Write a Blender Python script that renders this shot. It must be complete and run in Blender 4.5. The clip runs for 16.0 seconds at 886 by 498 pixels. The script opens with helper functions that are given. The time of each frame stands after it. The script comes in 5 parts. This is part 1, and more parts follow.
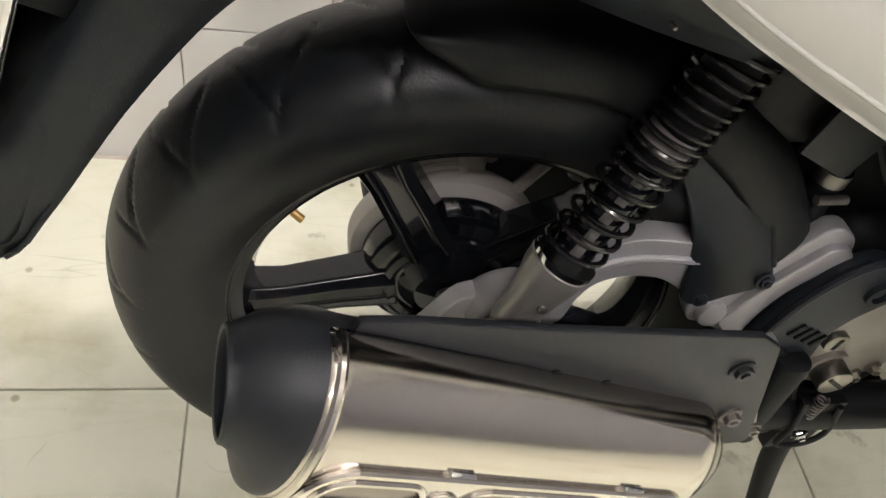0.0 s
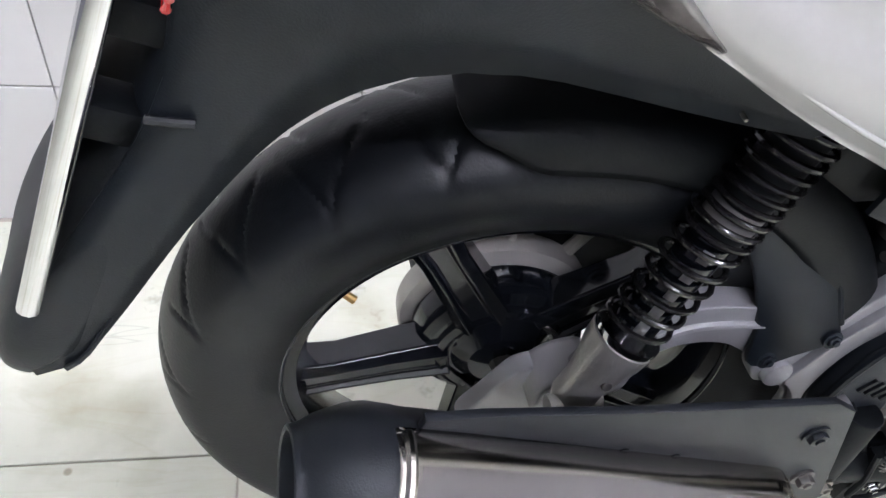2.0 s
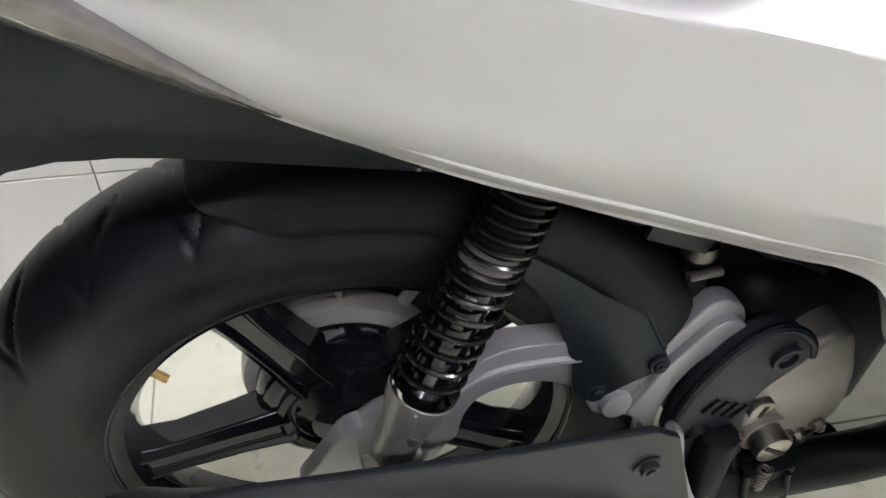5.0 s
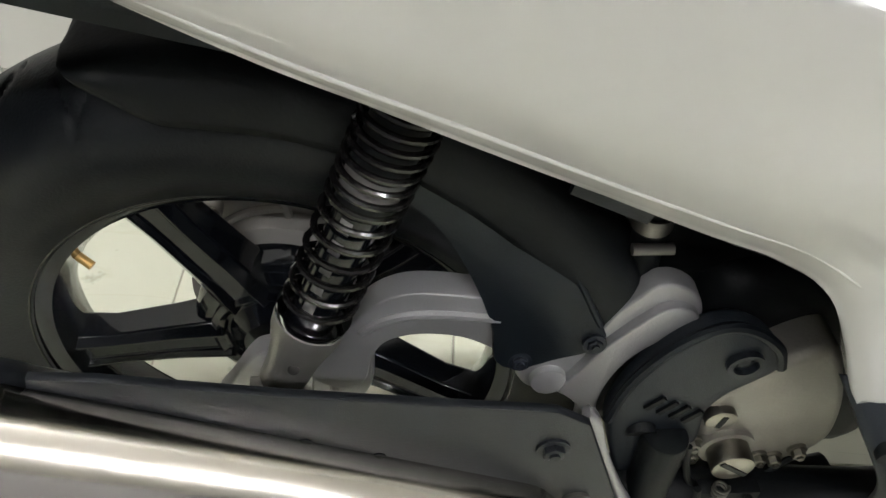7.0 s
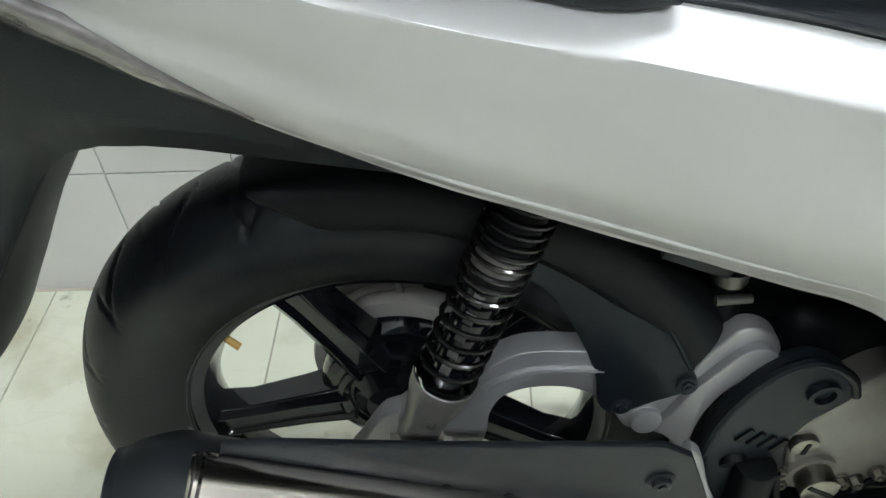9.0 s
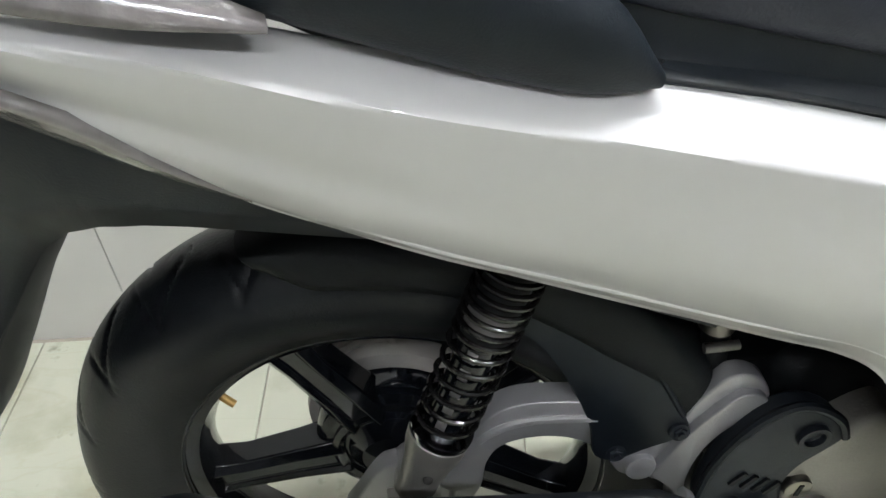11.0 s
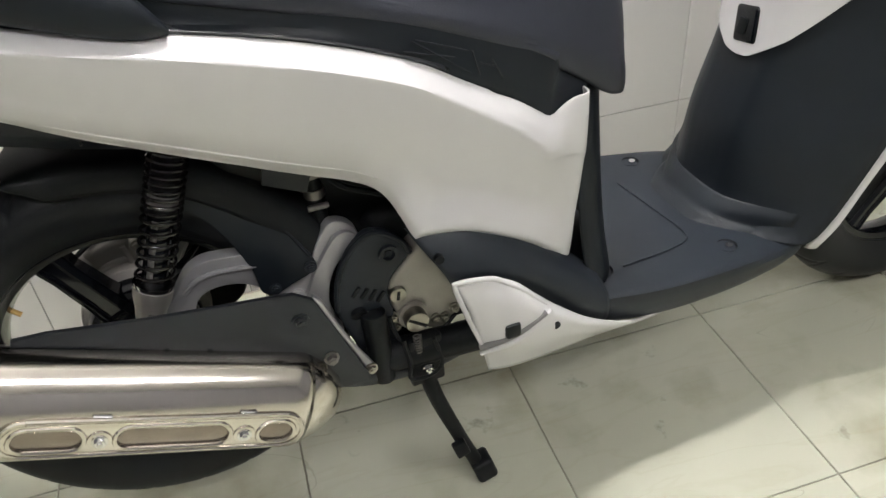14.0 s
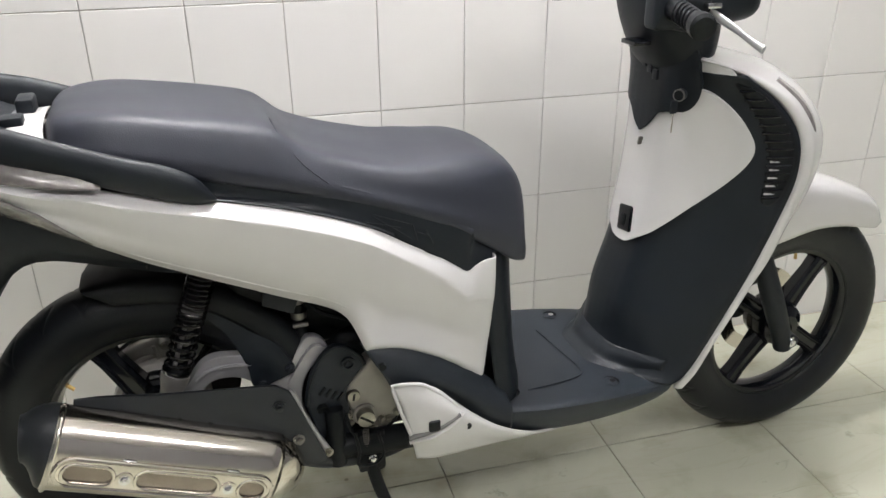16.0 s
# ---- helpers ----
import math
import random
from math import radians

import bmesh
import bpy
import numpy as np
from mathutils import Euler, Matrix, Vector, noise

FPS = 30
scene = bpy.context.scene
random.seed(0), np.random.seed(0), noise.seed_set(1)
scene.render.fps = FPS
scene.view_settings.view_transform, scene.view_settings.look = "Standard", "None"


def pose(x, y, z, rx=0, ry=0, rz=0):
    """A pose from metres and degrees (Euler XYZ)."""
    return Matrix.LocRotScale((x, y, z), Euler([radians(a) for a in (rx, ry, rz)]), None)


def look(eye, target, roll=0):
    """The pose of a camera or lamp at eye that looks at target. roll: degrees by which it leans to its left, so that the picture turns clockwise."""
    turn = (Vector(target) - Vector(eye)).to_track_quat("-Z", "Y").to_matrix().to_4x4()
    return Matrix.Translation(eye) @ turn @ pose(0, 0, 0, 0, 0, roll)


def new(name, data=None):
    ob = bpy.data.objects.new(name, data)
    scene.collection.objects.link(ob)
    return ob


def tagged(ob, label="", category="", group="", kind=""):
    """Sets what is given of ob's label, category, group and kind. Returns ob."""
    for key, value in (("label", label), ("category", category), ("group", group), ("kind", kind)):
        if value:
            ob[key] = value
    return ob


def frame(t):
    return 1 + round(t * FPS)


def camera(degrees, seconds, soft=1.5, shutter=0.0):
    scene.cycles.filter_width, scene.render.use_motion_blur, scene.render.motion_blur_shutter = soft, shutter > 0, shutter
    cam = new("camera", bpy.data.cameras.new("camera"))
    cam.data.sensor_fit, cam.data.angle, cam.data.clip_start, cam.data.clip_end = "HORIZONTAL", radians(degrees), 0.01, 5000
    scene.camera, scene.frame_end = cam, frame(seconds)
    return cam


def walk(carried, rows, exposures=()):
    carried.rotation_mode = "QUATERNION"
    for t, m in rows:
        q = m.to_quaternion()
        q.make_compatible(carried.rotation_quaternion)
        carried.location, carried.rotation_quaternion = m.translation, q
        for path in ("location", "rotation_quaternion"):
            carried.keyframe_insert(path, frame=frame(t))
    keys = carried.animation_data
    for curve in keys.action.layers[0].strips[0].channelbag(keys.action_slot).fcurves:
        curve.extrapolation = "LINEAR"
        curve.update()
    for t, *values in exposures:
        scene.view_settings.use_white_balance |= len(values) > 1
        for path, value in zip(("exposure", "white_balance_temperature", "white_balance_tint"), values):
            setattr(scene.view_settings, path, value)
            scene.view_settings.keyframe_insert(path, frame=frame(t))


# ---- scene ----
cam = camera(58.9, 16.0)
PATH = [
    (0, (0.453, 0.529, 0.893), (0.853, 1.795, -0.603), 15.1),
    (0.5, (0.426, 0.535, 0.896), (0.749, 1.81, -0.611), 14.2),
    (1, (0.415, 0.562, 0.898), (0.716, 1.849, -0.603), 12.5),
    (1.5, (0.421, 0.576, 0.907), (0.752, 1.869, -0.583), 11.6),
    (2, (0.435, 0.57, 0.91), (0.768, 1.879, -0.565), 9.9),
    (2.5, (0.452, 0.572, 0.919), (0.791, 1.877, -0.558), 8.2),
    (3, (0.477, 0.577, 0.925), (0.801, 1.878, -0.56), 6.5),
    (3.5, (0.487, 0.566, 0.926), (0.793, 1.881, -0.549), 6.2),
    (4, (0.493, 0.561, 0.921), (0.798, 1.891, -0.542), 5.4),
    (4.5, (0.507, 0.576, 0.923), (0.839, 1.903, -0.537), 4.7),
    (5, (0.576, 0.559, 0.923), (0.917, 1.948, -0.475), 3.2),
    (5.2, (0.621, 0.551, 0.919), (0.95, 1.944, -0.478), 2.7),
    (7.3, (0.714, 0.56, 0.881), (0.658, 1.917, -0.587), 1.8),
    (7.5, (0.713, 0.559, 0.896), (0.618, 1.92, -0.567), 0.6),
    (8, (0.702, 0.528, 0.909), (0.615, 1.932, -0.513), -0.5),
    (8.5, (0.684, 0.515, 0.932), (0.615, 1.94, -0.47), -2.1),
    (9, (0.661, 0.507, 0.949), (0.593, 1.969, -0.414), -3.3),
    (9.2, (0.653, 0.515, 0.966), (0.58, 1.979, -0.394), -4.0),
    (11.3, (0.633, 0.535, 0.972), (0.64, 2.02, -0.369), -1.8),
    (11.5, (0.664, 0.511, 0.972), (0.673, 2.029, -0.331), -3.5),
    (12, (0.724, 0.465, 0.998), (0.884, 1.962, -0.32), -3.2),
    (12.5, (0.785, 0.407, 1.015), (1.003, 1.896, -0.302), -2.7),
    (13, (0.805, 0.315, 1.016), (0.906, 1.832, -0.283), -4.0),
    (13.5, (0.807, 0.201, 1.052), (0.967, 1.757, -0.195), -6.7),
    (14, (0.796, 0.071, 1.063), (1.182, 1.62, -0.142), -4.9),
    (14.5, (0.815, -0.044, 1.134), (1.227, 1.539, -0.016), -1.3),
    (15, (0.82, -0.171, 1.192), (1.216, 1.485, 0.142), -0.6),
    (15.5, (0.802, -0.257, 1.212), (1.214, 1.472, 0.295), -0.9),
    (16, (0.78, -0.291, 1.222), (1.254, 1.455, 0.369), -0.4),
]
EXPOSURES = [(0, 1.1, 6700, 20), (0.5, 1.1, 6200, 21), (1, 1.26, 5850, 21), (1.5, 1.3, 5700, 23), (3, 1.38, 5700, 24), (4, 1.25, 5950, 23), (5, 1.05, 6100, 19), (7.5, 0.88, 6450, 12), (8, 0.87, 6500, 12), (9, 0.74, 5900, 7), (11.5, 0.7, 6100, 13), (12.5, 0.68, 6150, 15), (14, 0.65, 6450, 15), (16, 0.62, 6400, 15)]
walk(cam, [(t, look(eye, target, roll)) for t, eye, target, roll in PATH if t != 11.3], EXPOSURES)


# ---- world and light ----
world = bpy.data.worlds.new("room_world")
scene.world = world
world.use_nodes = True
world.node_tree.nodes["Background"].inputs[0].default_value = (0.8, 0.85, 0.9, 1)
world.node_tree.nodes["Background"].inputs[1].default_value = 0.05



# ---- materials ----
def nodes_of(mat):
    mat.use_nodes = True
    return mat.node_tree, mat.node_tree.nodes["Principled BSDF"]


def surface(name, color, rough=0.5, metal=0.0, coat=0.0, vary=0.08, scale=30.0, bump=0.0, bump_scale=400.0, spec=0.5, rough_vary=0.1, random_tone=0.0, coat_rough=0.04):
    """A procedural surface: colour with two scales of variation, roughness variation, fine relief."""
    mat = bpy.data.materials.new(name)
    nt, bsdf = nodes_of(mat)
    N, Lk = nt.nodes, nt.links
    geo = N.new("ShaderNodeTexCoord")
    big = N.new("ShaderNodeTexNoise")
    big.inputs["Scale"].default_value = scale
    big.inputs["Detail"].default_value = 6
    Lk.new(geo.outputs["Object"], big.inputs["Vector"])
    fine = N.new("ShaderNodeTexNoise")
    fine.inputs["Scale"].default_value = bump_scale
    fine.inputs["Detail"].default_value = 3
    Lk.new(geo.outputs["Object"], fine.inputs["Vector"])
    mix = N.new("ShaderNodeMix")
    mix.data_type = "RGBA"
    mix.inputs[6].default_value = (*[c * (1 - vary) for c in color], 1)
    mix.inputs[7].default_value = (*[min(1, c * (1 + vary)) for c in color], 1)
    Lk.new(big.outputs["Fac"], mix.inputs[0])
    out = mix.outputs[2]
    if random_tone:
        info = N.new("ShaderNodeObjectInfo")
        ramp = N.new("ShaderNodeMapRange")
        ramp.inputs[3].default_value = 1 - random_tone
        ramp.inputs[4].default_value = 1 + random_tone
        Lk.new(info.outputs["Random"], ramp.inputs[0])
        tone = N.new("ShaderNodeHueSaturation")
        Lk.new(ramp.outputs[0], tone.inputs["Value"])
        Lk.new(out, tone.inputs["Color"])
        out = tone.outputs[0]
    Lk.new(out, bsdf.inputs["Base Color"])
    rr = N.new("ShaderNodeMapRange")
    rr.inputs[3].default_value = max(0.02, rough * (1 - rough_vary))
    rr.inputs[4].default_value = min(1, rough * (1 + rough_vary))
    Lk.new(big.outputs["Fac"], rr.inputs[0])
    Lk.new(rr.outputs[0], bsdf.inputs["Roughness"])
    bsdf.inputs["Metallic"].default_value = metal
    bsdf.inputs["Coat Weight"].default_value = coat
    bsdf.inputs["Coat Roughness"].default_value = coat_rough
    bsdf.inputs["Specular IOR Level"].default_value = spec
    if bump:
        bp = N.new("ShaderNodeBump")
        bp.inputs["Strength"].default_value = bump
        bp.inputs["Distance"].default_value = 0.0006
        Lk.new(fine.outputs["Fac"], bp.inputs["Height"])
        Lk.new(bp.outputs[0], bsdf.inputs["Normal"])
    return mat


WHITE = surface("pearl_white_paint", (0.585, 0.578, 0.572), 0.45, coat=1.0, coat_rough=0.02, spec=0.2, vary=0.012, scale=4, rough_vary=0.0)
BLACK = surface("textured_black_plastic", (0.0078, 0.0108, 0.0148), 0.47, spec=0.3, vary=0.15, scale=12, bump=0.35, bump_scale=900)
GREY_PLASTIC = surface("dark_grey_plastic", (0.0135, 0.0175, 0.0232), 0.47, spec=0.34, vary=0.12, scale=10, bump=0.3, bump_scale=900)
GLOSS = surface("gloss_black_paint", (0.0045, 0.0055, 0.0075), 0.1, coat=0.15, spec=0.33, vary=0.2, scale=20)
VINYL = surface("seat_vinyl", (0.0225, 0.025, 0.0355), 0.47, spec=0.42, vary=0.08, scale=8, bump=0.5, bump_scale=600)
RUBBER = surface("tyre_rubber", (0.0062, 0.0074, 0.0094), 0.41, spec=0.32, vary=0.3, scale=25, bump=0.4, bump_scale=500)
STEEL = surface("polished_steel", (0.70, 0.655, 0.60), 0.15, metal=1.0, vary=0.05, scale=12, rough_vary=0.35)
CHROME = surface("chrome", (0.75, 0.75, 0.76), 0.1, metal=1.0, vary=0.05, scale=40)
HEATBLACK = surface("heat_proof_black", (0.0155, 0.018, 0.0218), 0.44, spec=0.38, vary=0.15, scale=20, bump=0.3, bump_scale=800)
ALU = surface("painted_aluminium", (0.36, 0.356, 0.362), 0.4, metal=0.4, vary=0.1, scale=25, bump=0.3, bump_scale=500)
CAST = surface("cast_aluminium", (0.44, 0.42, 0.385), 0.5, metal=0.35, vary=0.2, scale=30, bump=0.5, bump_scale=350)
# for black parts, and for surfaces darkened where shade falls
DARK = surface("black_and_shade", (0.0055, 0.0068, 0.008), 0.52, spec=0.22, vary=0.3, scale=20, bump=0.3)
LENS = surface("clear_lens", (0.17, 0.155, 0.15), 0.1, coat=1.0, vary=0.75, scale=55, bump=1.0, bump_scale=110)
RED = surface("red_lens", (0.5, 0.02, 0.02), 0.15, coat=1.0, vary=0.2, scale=60)
WALL_TILE = surface("glazed_wall_tile", (0.78, 0.765, 0.735), 0.22, vary=0.02, scale=5, random_tone=0.02, rough_vary=0.2)


def floor_tile_surface():
    """Polished pale tile: faint drifting veins, brown scuffs, uneven gloss."""
    mat = surface("floor_tile", (0.505, 0.51, 0.405), 0.2, vary=0.05, scale=5, random_tone=0.025, rough_vary=0.35)
    nt, bsdf = nodes_of(mat)
    N, Lk = nt.nodes, nt.links
    geo = N.new("ShaderNodeNewGeometry")
    old = bsdf.inputs["Base Color"].links[0].from_socket
    veins = N.new("ShaderNodeTexNoise")
    veins.inputs["Scale"].default_value = 6
    veins.inputs["Detail"].default_value = 8
    veins.inputs["Distortion"].default_value = 1.2
    stretch = N.new("ShaderNodeMapping")
    stretch.inputs["Scale"].default_value = (0.35, 1.6, 1)
    Lk.new(geo.outputs["Position"], stretch.inputs["Vector"])
    Lk.new(stretch.outputs[0], veins.inputs["Vector"])
    band = N.new("ShaderNodeValToRGB")
    e = band.color_ramp.elements
    e[0].position, e[0].color = 0.47, (1, 1, 1, 1)
    e[1].position, e[1].color = 0.53, (1, 1, 1, 1)
    mid = band.color_ramp.elements.new(0.5)
    mid.color = (0.9, 0.87, 0.8, 1)
    Lk.new(veins.outputs["Fac"], band.inputs[0])
    scuff = N.new("ShaderNodeTexNoise")
    scuff.inputs["Scale"].default_value = 5
    scuff.inputs["Detail"].default_value = 9
    Lk.new(geo.outputs["Position"], scuff.inputs["Vector"])
    marks = N.new("ShaderNodeValToRGB")
    e = marks.color_ramp.elements
    e[0].position, e[0].color = 0.52, (1, 1, 1, 1)
    e[1].position, e[1].color = 0.74, (0.58, 0.54, 0.44, 1)
    Lk.new(scuff.outputs["Fac"], marks.inputs[0])
    one = N.new("ShaderNodeMix")
    one.data_type, one.blend_type = "RGBA", "MULTIPLY"
    one.inputs[0].default_value = 0.35
    Lk.new(old, one.inputs[6])
    Lk.new(band.outputs[0], one.inputs[7])
    two = N.new("ShaderNodeMix")
    two.data_type, two.blend_type = "RGBA", "MULTIPLY"
    two.inputs[0].default_value = 0.85
    Lk.new(one.outputs[2], two.inputs[6])
    Lk.new(marks.outputs[0], two.inputs[7])
    dots = N.new("ShaderNodeTexVoronoi")
    dots.inputs["Scale"].default_value = 9
    Lk.new(geo.outputs["Position"], dots.inputs["Vector"])
    speck = N.new("ShaderNodeValToRGB")
    e = speck.color_ramp.elements
    e[0].position, e[0].color = 0.03, (0.3, 0.26, 0.2, 1)
    e[1].position, e[1].color = 0.055, (1, 1, 1, 1)
    Lk.new(dots.outputs["Distance"], speck.inputs[0])
    three = N.new("ShaderNodeMix")
    three.data_type, three.blend_type = "RGBA", "MULTIPLY"
    three.inputs[0].default_value = 0.6
    Lk.new(two.outputs[2], three.inputs[6])
    Lk.new(speck.outputs[0], three.inputs[7])
    # thin dark scratches that come and go
    crack = N.new("ShaderNodeTexNoise")
    crack.inputs["Scale"].default_value = 3.2
    crack.inputs["Detail"].default_value = 3
    crack.inputs["Distortion"].default_value = 2.2
    Lk.new(stretch.outputs[0], crack.inputs["Vector"])
    line = N.new("ShaderNodeValToRGB")
    e = line.color_ramp.elements
    e[0].position, e[0].color = 0.497, (1, 1, 1, 1)
    e[1].position, e[1].color = 0.503, (1, 1, 1, 1)
    line.color_ramp.elements.new(0.5).color = (0.25, 0.23, 0.18, 1)
    Lk.new(crack.outputs["Fac"], line.inputs[0])
    where = N.new("ShaderNodeTexNoise")
    where.inputs["Scale"].default_value = 4.5
    Lk.new(geo.outputs["Position"], where.inputs["Vector"])
    gate = N.new("ShaderNodeMapRange")
    gate.inputs[1].default_value, gate.inputs[2].default_value, gate.inputs[4].default_value = 0.54, 0.64, 0.28
    Lk.new(where.outputs["Fac"], gate.inputs[0])
    four = N.new("ShaderNodeMix")
    four.data_type, four.blend_type = "RGBA", "MULTIPLY"
    Lk.new(gate.outputs[0], four.inputs[0])
    Lk.new(three.outputs[2], four.inputs[6])
    Lk.new(line.outputs[0], four.inputs[7])
    # grey smudges of tyre dirt
    smudge = N.new("ShaderNodeTexNoise")
    smudge.inputs["Scale"].default_value = 11
    smudge.inputs["Detail"].default_value = 4
    smudge.inputs["Roughness"].default_value = 0.65
    Lk.new(geo.outputs["Position"], smudge.inputs["Vector"])
    soot = N.new("ShaderNodeValToRGB")
    e = soot.color_ramp.elements
    e[0].position, e[0].color = 0.64, (1, 1, 1, 1)
    e[1].position, e[1].color = 0.74, (0.45, 0.44, 0.4, 1)
    Lk.new(smudge.outputs["Fac"], soot.inputs[0])
    five = N.new("ShaderNodeMix")
    five.data_type, five.blend_type = "RGBA", "MULTIPLY"
    five.inputs[0].default_value = 0.8
    Lk.new(four.outputs[2], five.inputs[6])
    Lk.new(soot.outputs[0], five.inputs[7])
    Lk.new(five.outputs[2], bsdf.inputs["Base Color"])
    return mat


FLOOR_TILE = floor_tile_surface()
GROUT = surface("grout", (0.30, 0.27, 0.22), 0.8, vary=0.2, scale=30)
WALL_GROUT = surface("wall_grout", (0.46, 0.43, 0.39), 0.8, vary=0.25, scale=12)
CASE = surface("oily_cast_alloy", (0.32, 0.302, 0.272), 0.42, metal=0.35, vary=0.25, scale=25, bump=0.5, bump_scale=350)
UNSEEN_WALL = surface("unseen_wall_grey", (0.22, 0.22, 0.23), 0.7, vary=0.08, scale=3)
PLASTER = surface("ceiling_plaster", (0.8, 0.8, 0.78), 0.8, vary=0.03, scale=6)


# ---- building tools ----
def cr(pts, n, closed=False):
    """n points along a Catmull-Rom curve through pts."""
    P = [Vector(p) for p in pts]
    m = len(P)
    if closed:
        seg, get = m, lambda i: P[i % m]
    else:
        seg = m - 1
        get = lambda i: P[i] if 0 <= i < m else (P[0] * 2 - P[1] if i < 0 else P[-1] * 2 - P[-2])
    acc = [0.0]
    for i in range(seg):
        acc.append(acc[-1] + (get(i + 1) - get(i)).length)
    out = []
    for k in range(n):
        d = acc[-1] * k / (n if closed else n - 1)
        i = 0
        while i < seg - 1 and acc[i + 1] < d:
            i += 1
        t = (d - acc[i]) / max(1e-9, acc[i + 1] - acc[i])
        a, b, c, e = get(i - 1), get(i), get(i + 1), get(i + 2)
        out.append(0.5 * ((2 * b) + (c - a) * t + (2 * a - 5 * b + 4 * c - e) * t * t + (3 * b - a - 3 * c + e) * t ** 3))
    return out


def grid(rows, wrap_u=False, wrap_v=False, cap=False):
    """A bmesh of quads over rows of points; wrap_v closes each row, wrap_u joins last row to first, cap fills the end rings."""
    bm = bmesh.new()
    V = [[bm.verts.new(p) for p in row] for row in rows]
    nu, nv = len(V), len(V[0])
    for i in range(nu if wrap_u else nu - 1):
        for j in range(nv if wrap_v else nv - 1):
            q = [V[i][j], V[(i + 1) % nu][j], V[(i + 1) % nu][(j + 1) % nv], V[i][(j + 1) % nv]]
            try:
                bm.faces.new(q)
            except ValueError:
                pass
    if cap:
        bm.faces.new(V[0])
        bm.faces.new(list(reversed(V[-1])))
    bmesh.ops.remove_doubles(bm, verts=bm.verts, dist=1e-6)
    bmesh.ops.recalc_face_normals(bm, faces=bm.faces)
    return bm


def skin(rows, nu, nv, **kw):
    """A smooth sheet through rows of a few points each."""
    cols = [cr(r, nv, closed=kw.get("wrap_v", False)) for r in rows]
    lines = [cr([c[j] for c in cols], nu) for j in range(nv)]
    return grid([[lines[j][i] for j in range(nv)] for i in range(nu)], **kw)


def revolve(profile, n=64, closed=False):
    """profile of (radius, offset) turned round the y axis."""
    rows = []
    for k in range(n):
        a = 2 * math.pi * k / n
        rows.append([(r * math.cos(a), y, r * math.sin(a)) for r, y in profile])
    return grid(rows, wrap_u=True, wrap_v=closed)


def tube(path, r, n=10, samples=0, cap=True, squash=1.0):
    """A round bar along a path; r a number or a list of radii."""
    P = cr(path, samples) if samples else [Vector(p) for p in path]
    R = r if isinstance(r, (list, tuple)) else [r] * len(P)
    if len(R) != len(P):
        R = [x.x for x in cr([(v, 0, i * 1e-3) for i, v in enumerate(R)], len(P))]
    rows, up = [], Vector((0.13, 0.97, 0.2)).normalized()
    for i, p in enumerate(P):
        d = (P[min(i + 1, len(P) - 1)] - P[max(i - 1, 0)]).normalized()
        s = d.cross(up)
        if s.length < 1e-3:
            s = d.cross(Vector((1, 0, 0)))
        s.normalize()
        up = s.cross(d).normalized()
        rows.append([p + R[i] * (math.cos(a) * s + squash * math.sin(a) * up) for a in (2 * math.pi * k / n for k in range(n))])
    return grid(rows, wrap_v=True, cap=cap)


def prism(outline, y0, y1, holes=(), bevel=0.0, seg=2):
    """A plate: an outline of (x, z) with holes, from y0 to y1, its edges rounded."""
    bm = bmesh.new()
    edges = []
    for loop in (outline, *holes):
        vs = [bm.verts.new((p[0], y0, p[1])) for p in loop]
        edges += [bm.edges.new((vs[i], vs[(i + 1) % len(vs)])) for i in range(len(vs))]
    bmesh.ops.triangle_fill(bm, use_beauty=True, use_dissolve=True, edges=edges)
    got = bmesh.ops.extrude_face_region(bm, geom=list(bm.faces))
    bmesh.ops.translate(bm, vec=(0, y1 - y0, 0), verts=[g for g in got["geom"] if isinstance(g, bmesh.types.BMVert)])
    bmesh.ops.recalc_face_normals(bm, faces=bm.faces)
    if bevel:
        rim = [e for e in bm.edges if len(e.link_faces) == 2 and abs(e.link_faces[0].normal.y) + abs(e.link_faces[1].normal.y) > 0.9
               and abs(abs(e.link_faces[0].normal.y) - abs(e.link_faces[1].normal.y)) > 0.5]
        bmesh.ops.bevel(bm, geom=rim, offset=bevel, segments=seg, profile=0.5, affect="EDGES", clamp_overlap=True)
    return bm


def block(x0, x1, y0, y1, z0, z1, bevel=0.0, seg=2):
    bm = bmesh.new()
    bmesh.ops.create_cube(bm, size=1, matrix=Matrix.LocRotScale(((x0 + x1) / 2, (y0 + y1) / 2, (z0 + z1) / 2), None, (x1 - x0, y1 - y0, z1 - z0)))
    if bevel:
        bmesh.ops.bevel(bm, geom=list(bm.edges), offset=bevel, segments=seg, profile=0.5, affect="EDGES")
    return bm


def rod(a, b, r, n=16, bevel=0.0):
    """A capped cylinder from a to b."""
    a, b = Vector(a), Vector(b)
    bm = bmesh.new()
    turn = (b - a).to_track_quat("Z", "Y")
    bmesh.ops.create_cone(bm, cap_ends=True, segments=n, radius1=r, radius2=r, depth=(b - a).length, matrix=Matrix.LocRotScale((a + b) / 2, turn, None))
    if bevel:
        bmesh.ops.bevel(bm, geom=[e for e in bm.edges if any(len(f.verts) > 4 for f in e.link_faces)], offset=bevel, segments=2, profile=0.5, affect="EDGES")
    return bm


def hexbolt(p, d, r=0.008, h=0.006, washer=True):
    """A hexagonal bolt head with its washer, at p, facing d."""
    p, d = Vector(p), Vector(d).normalized()
    bm = rod(p, p + d * h, r, 6, 0.0006)
    if washer:
        join(bm, rod(p - d * 0.001, p + d * 0.0015, r * 1.45, 20))
        join(bm, rod(p, p + d * (h + 0.002), r * 0.5, 10))
    return bm


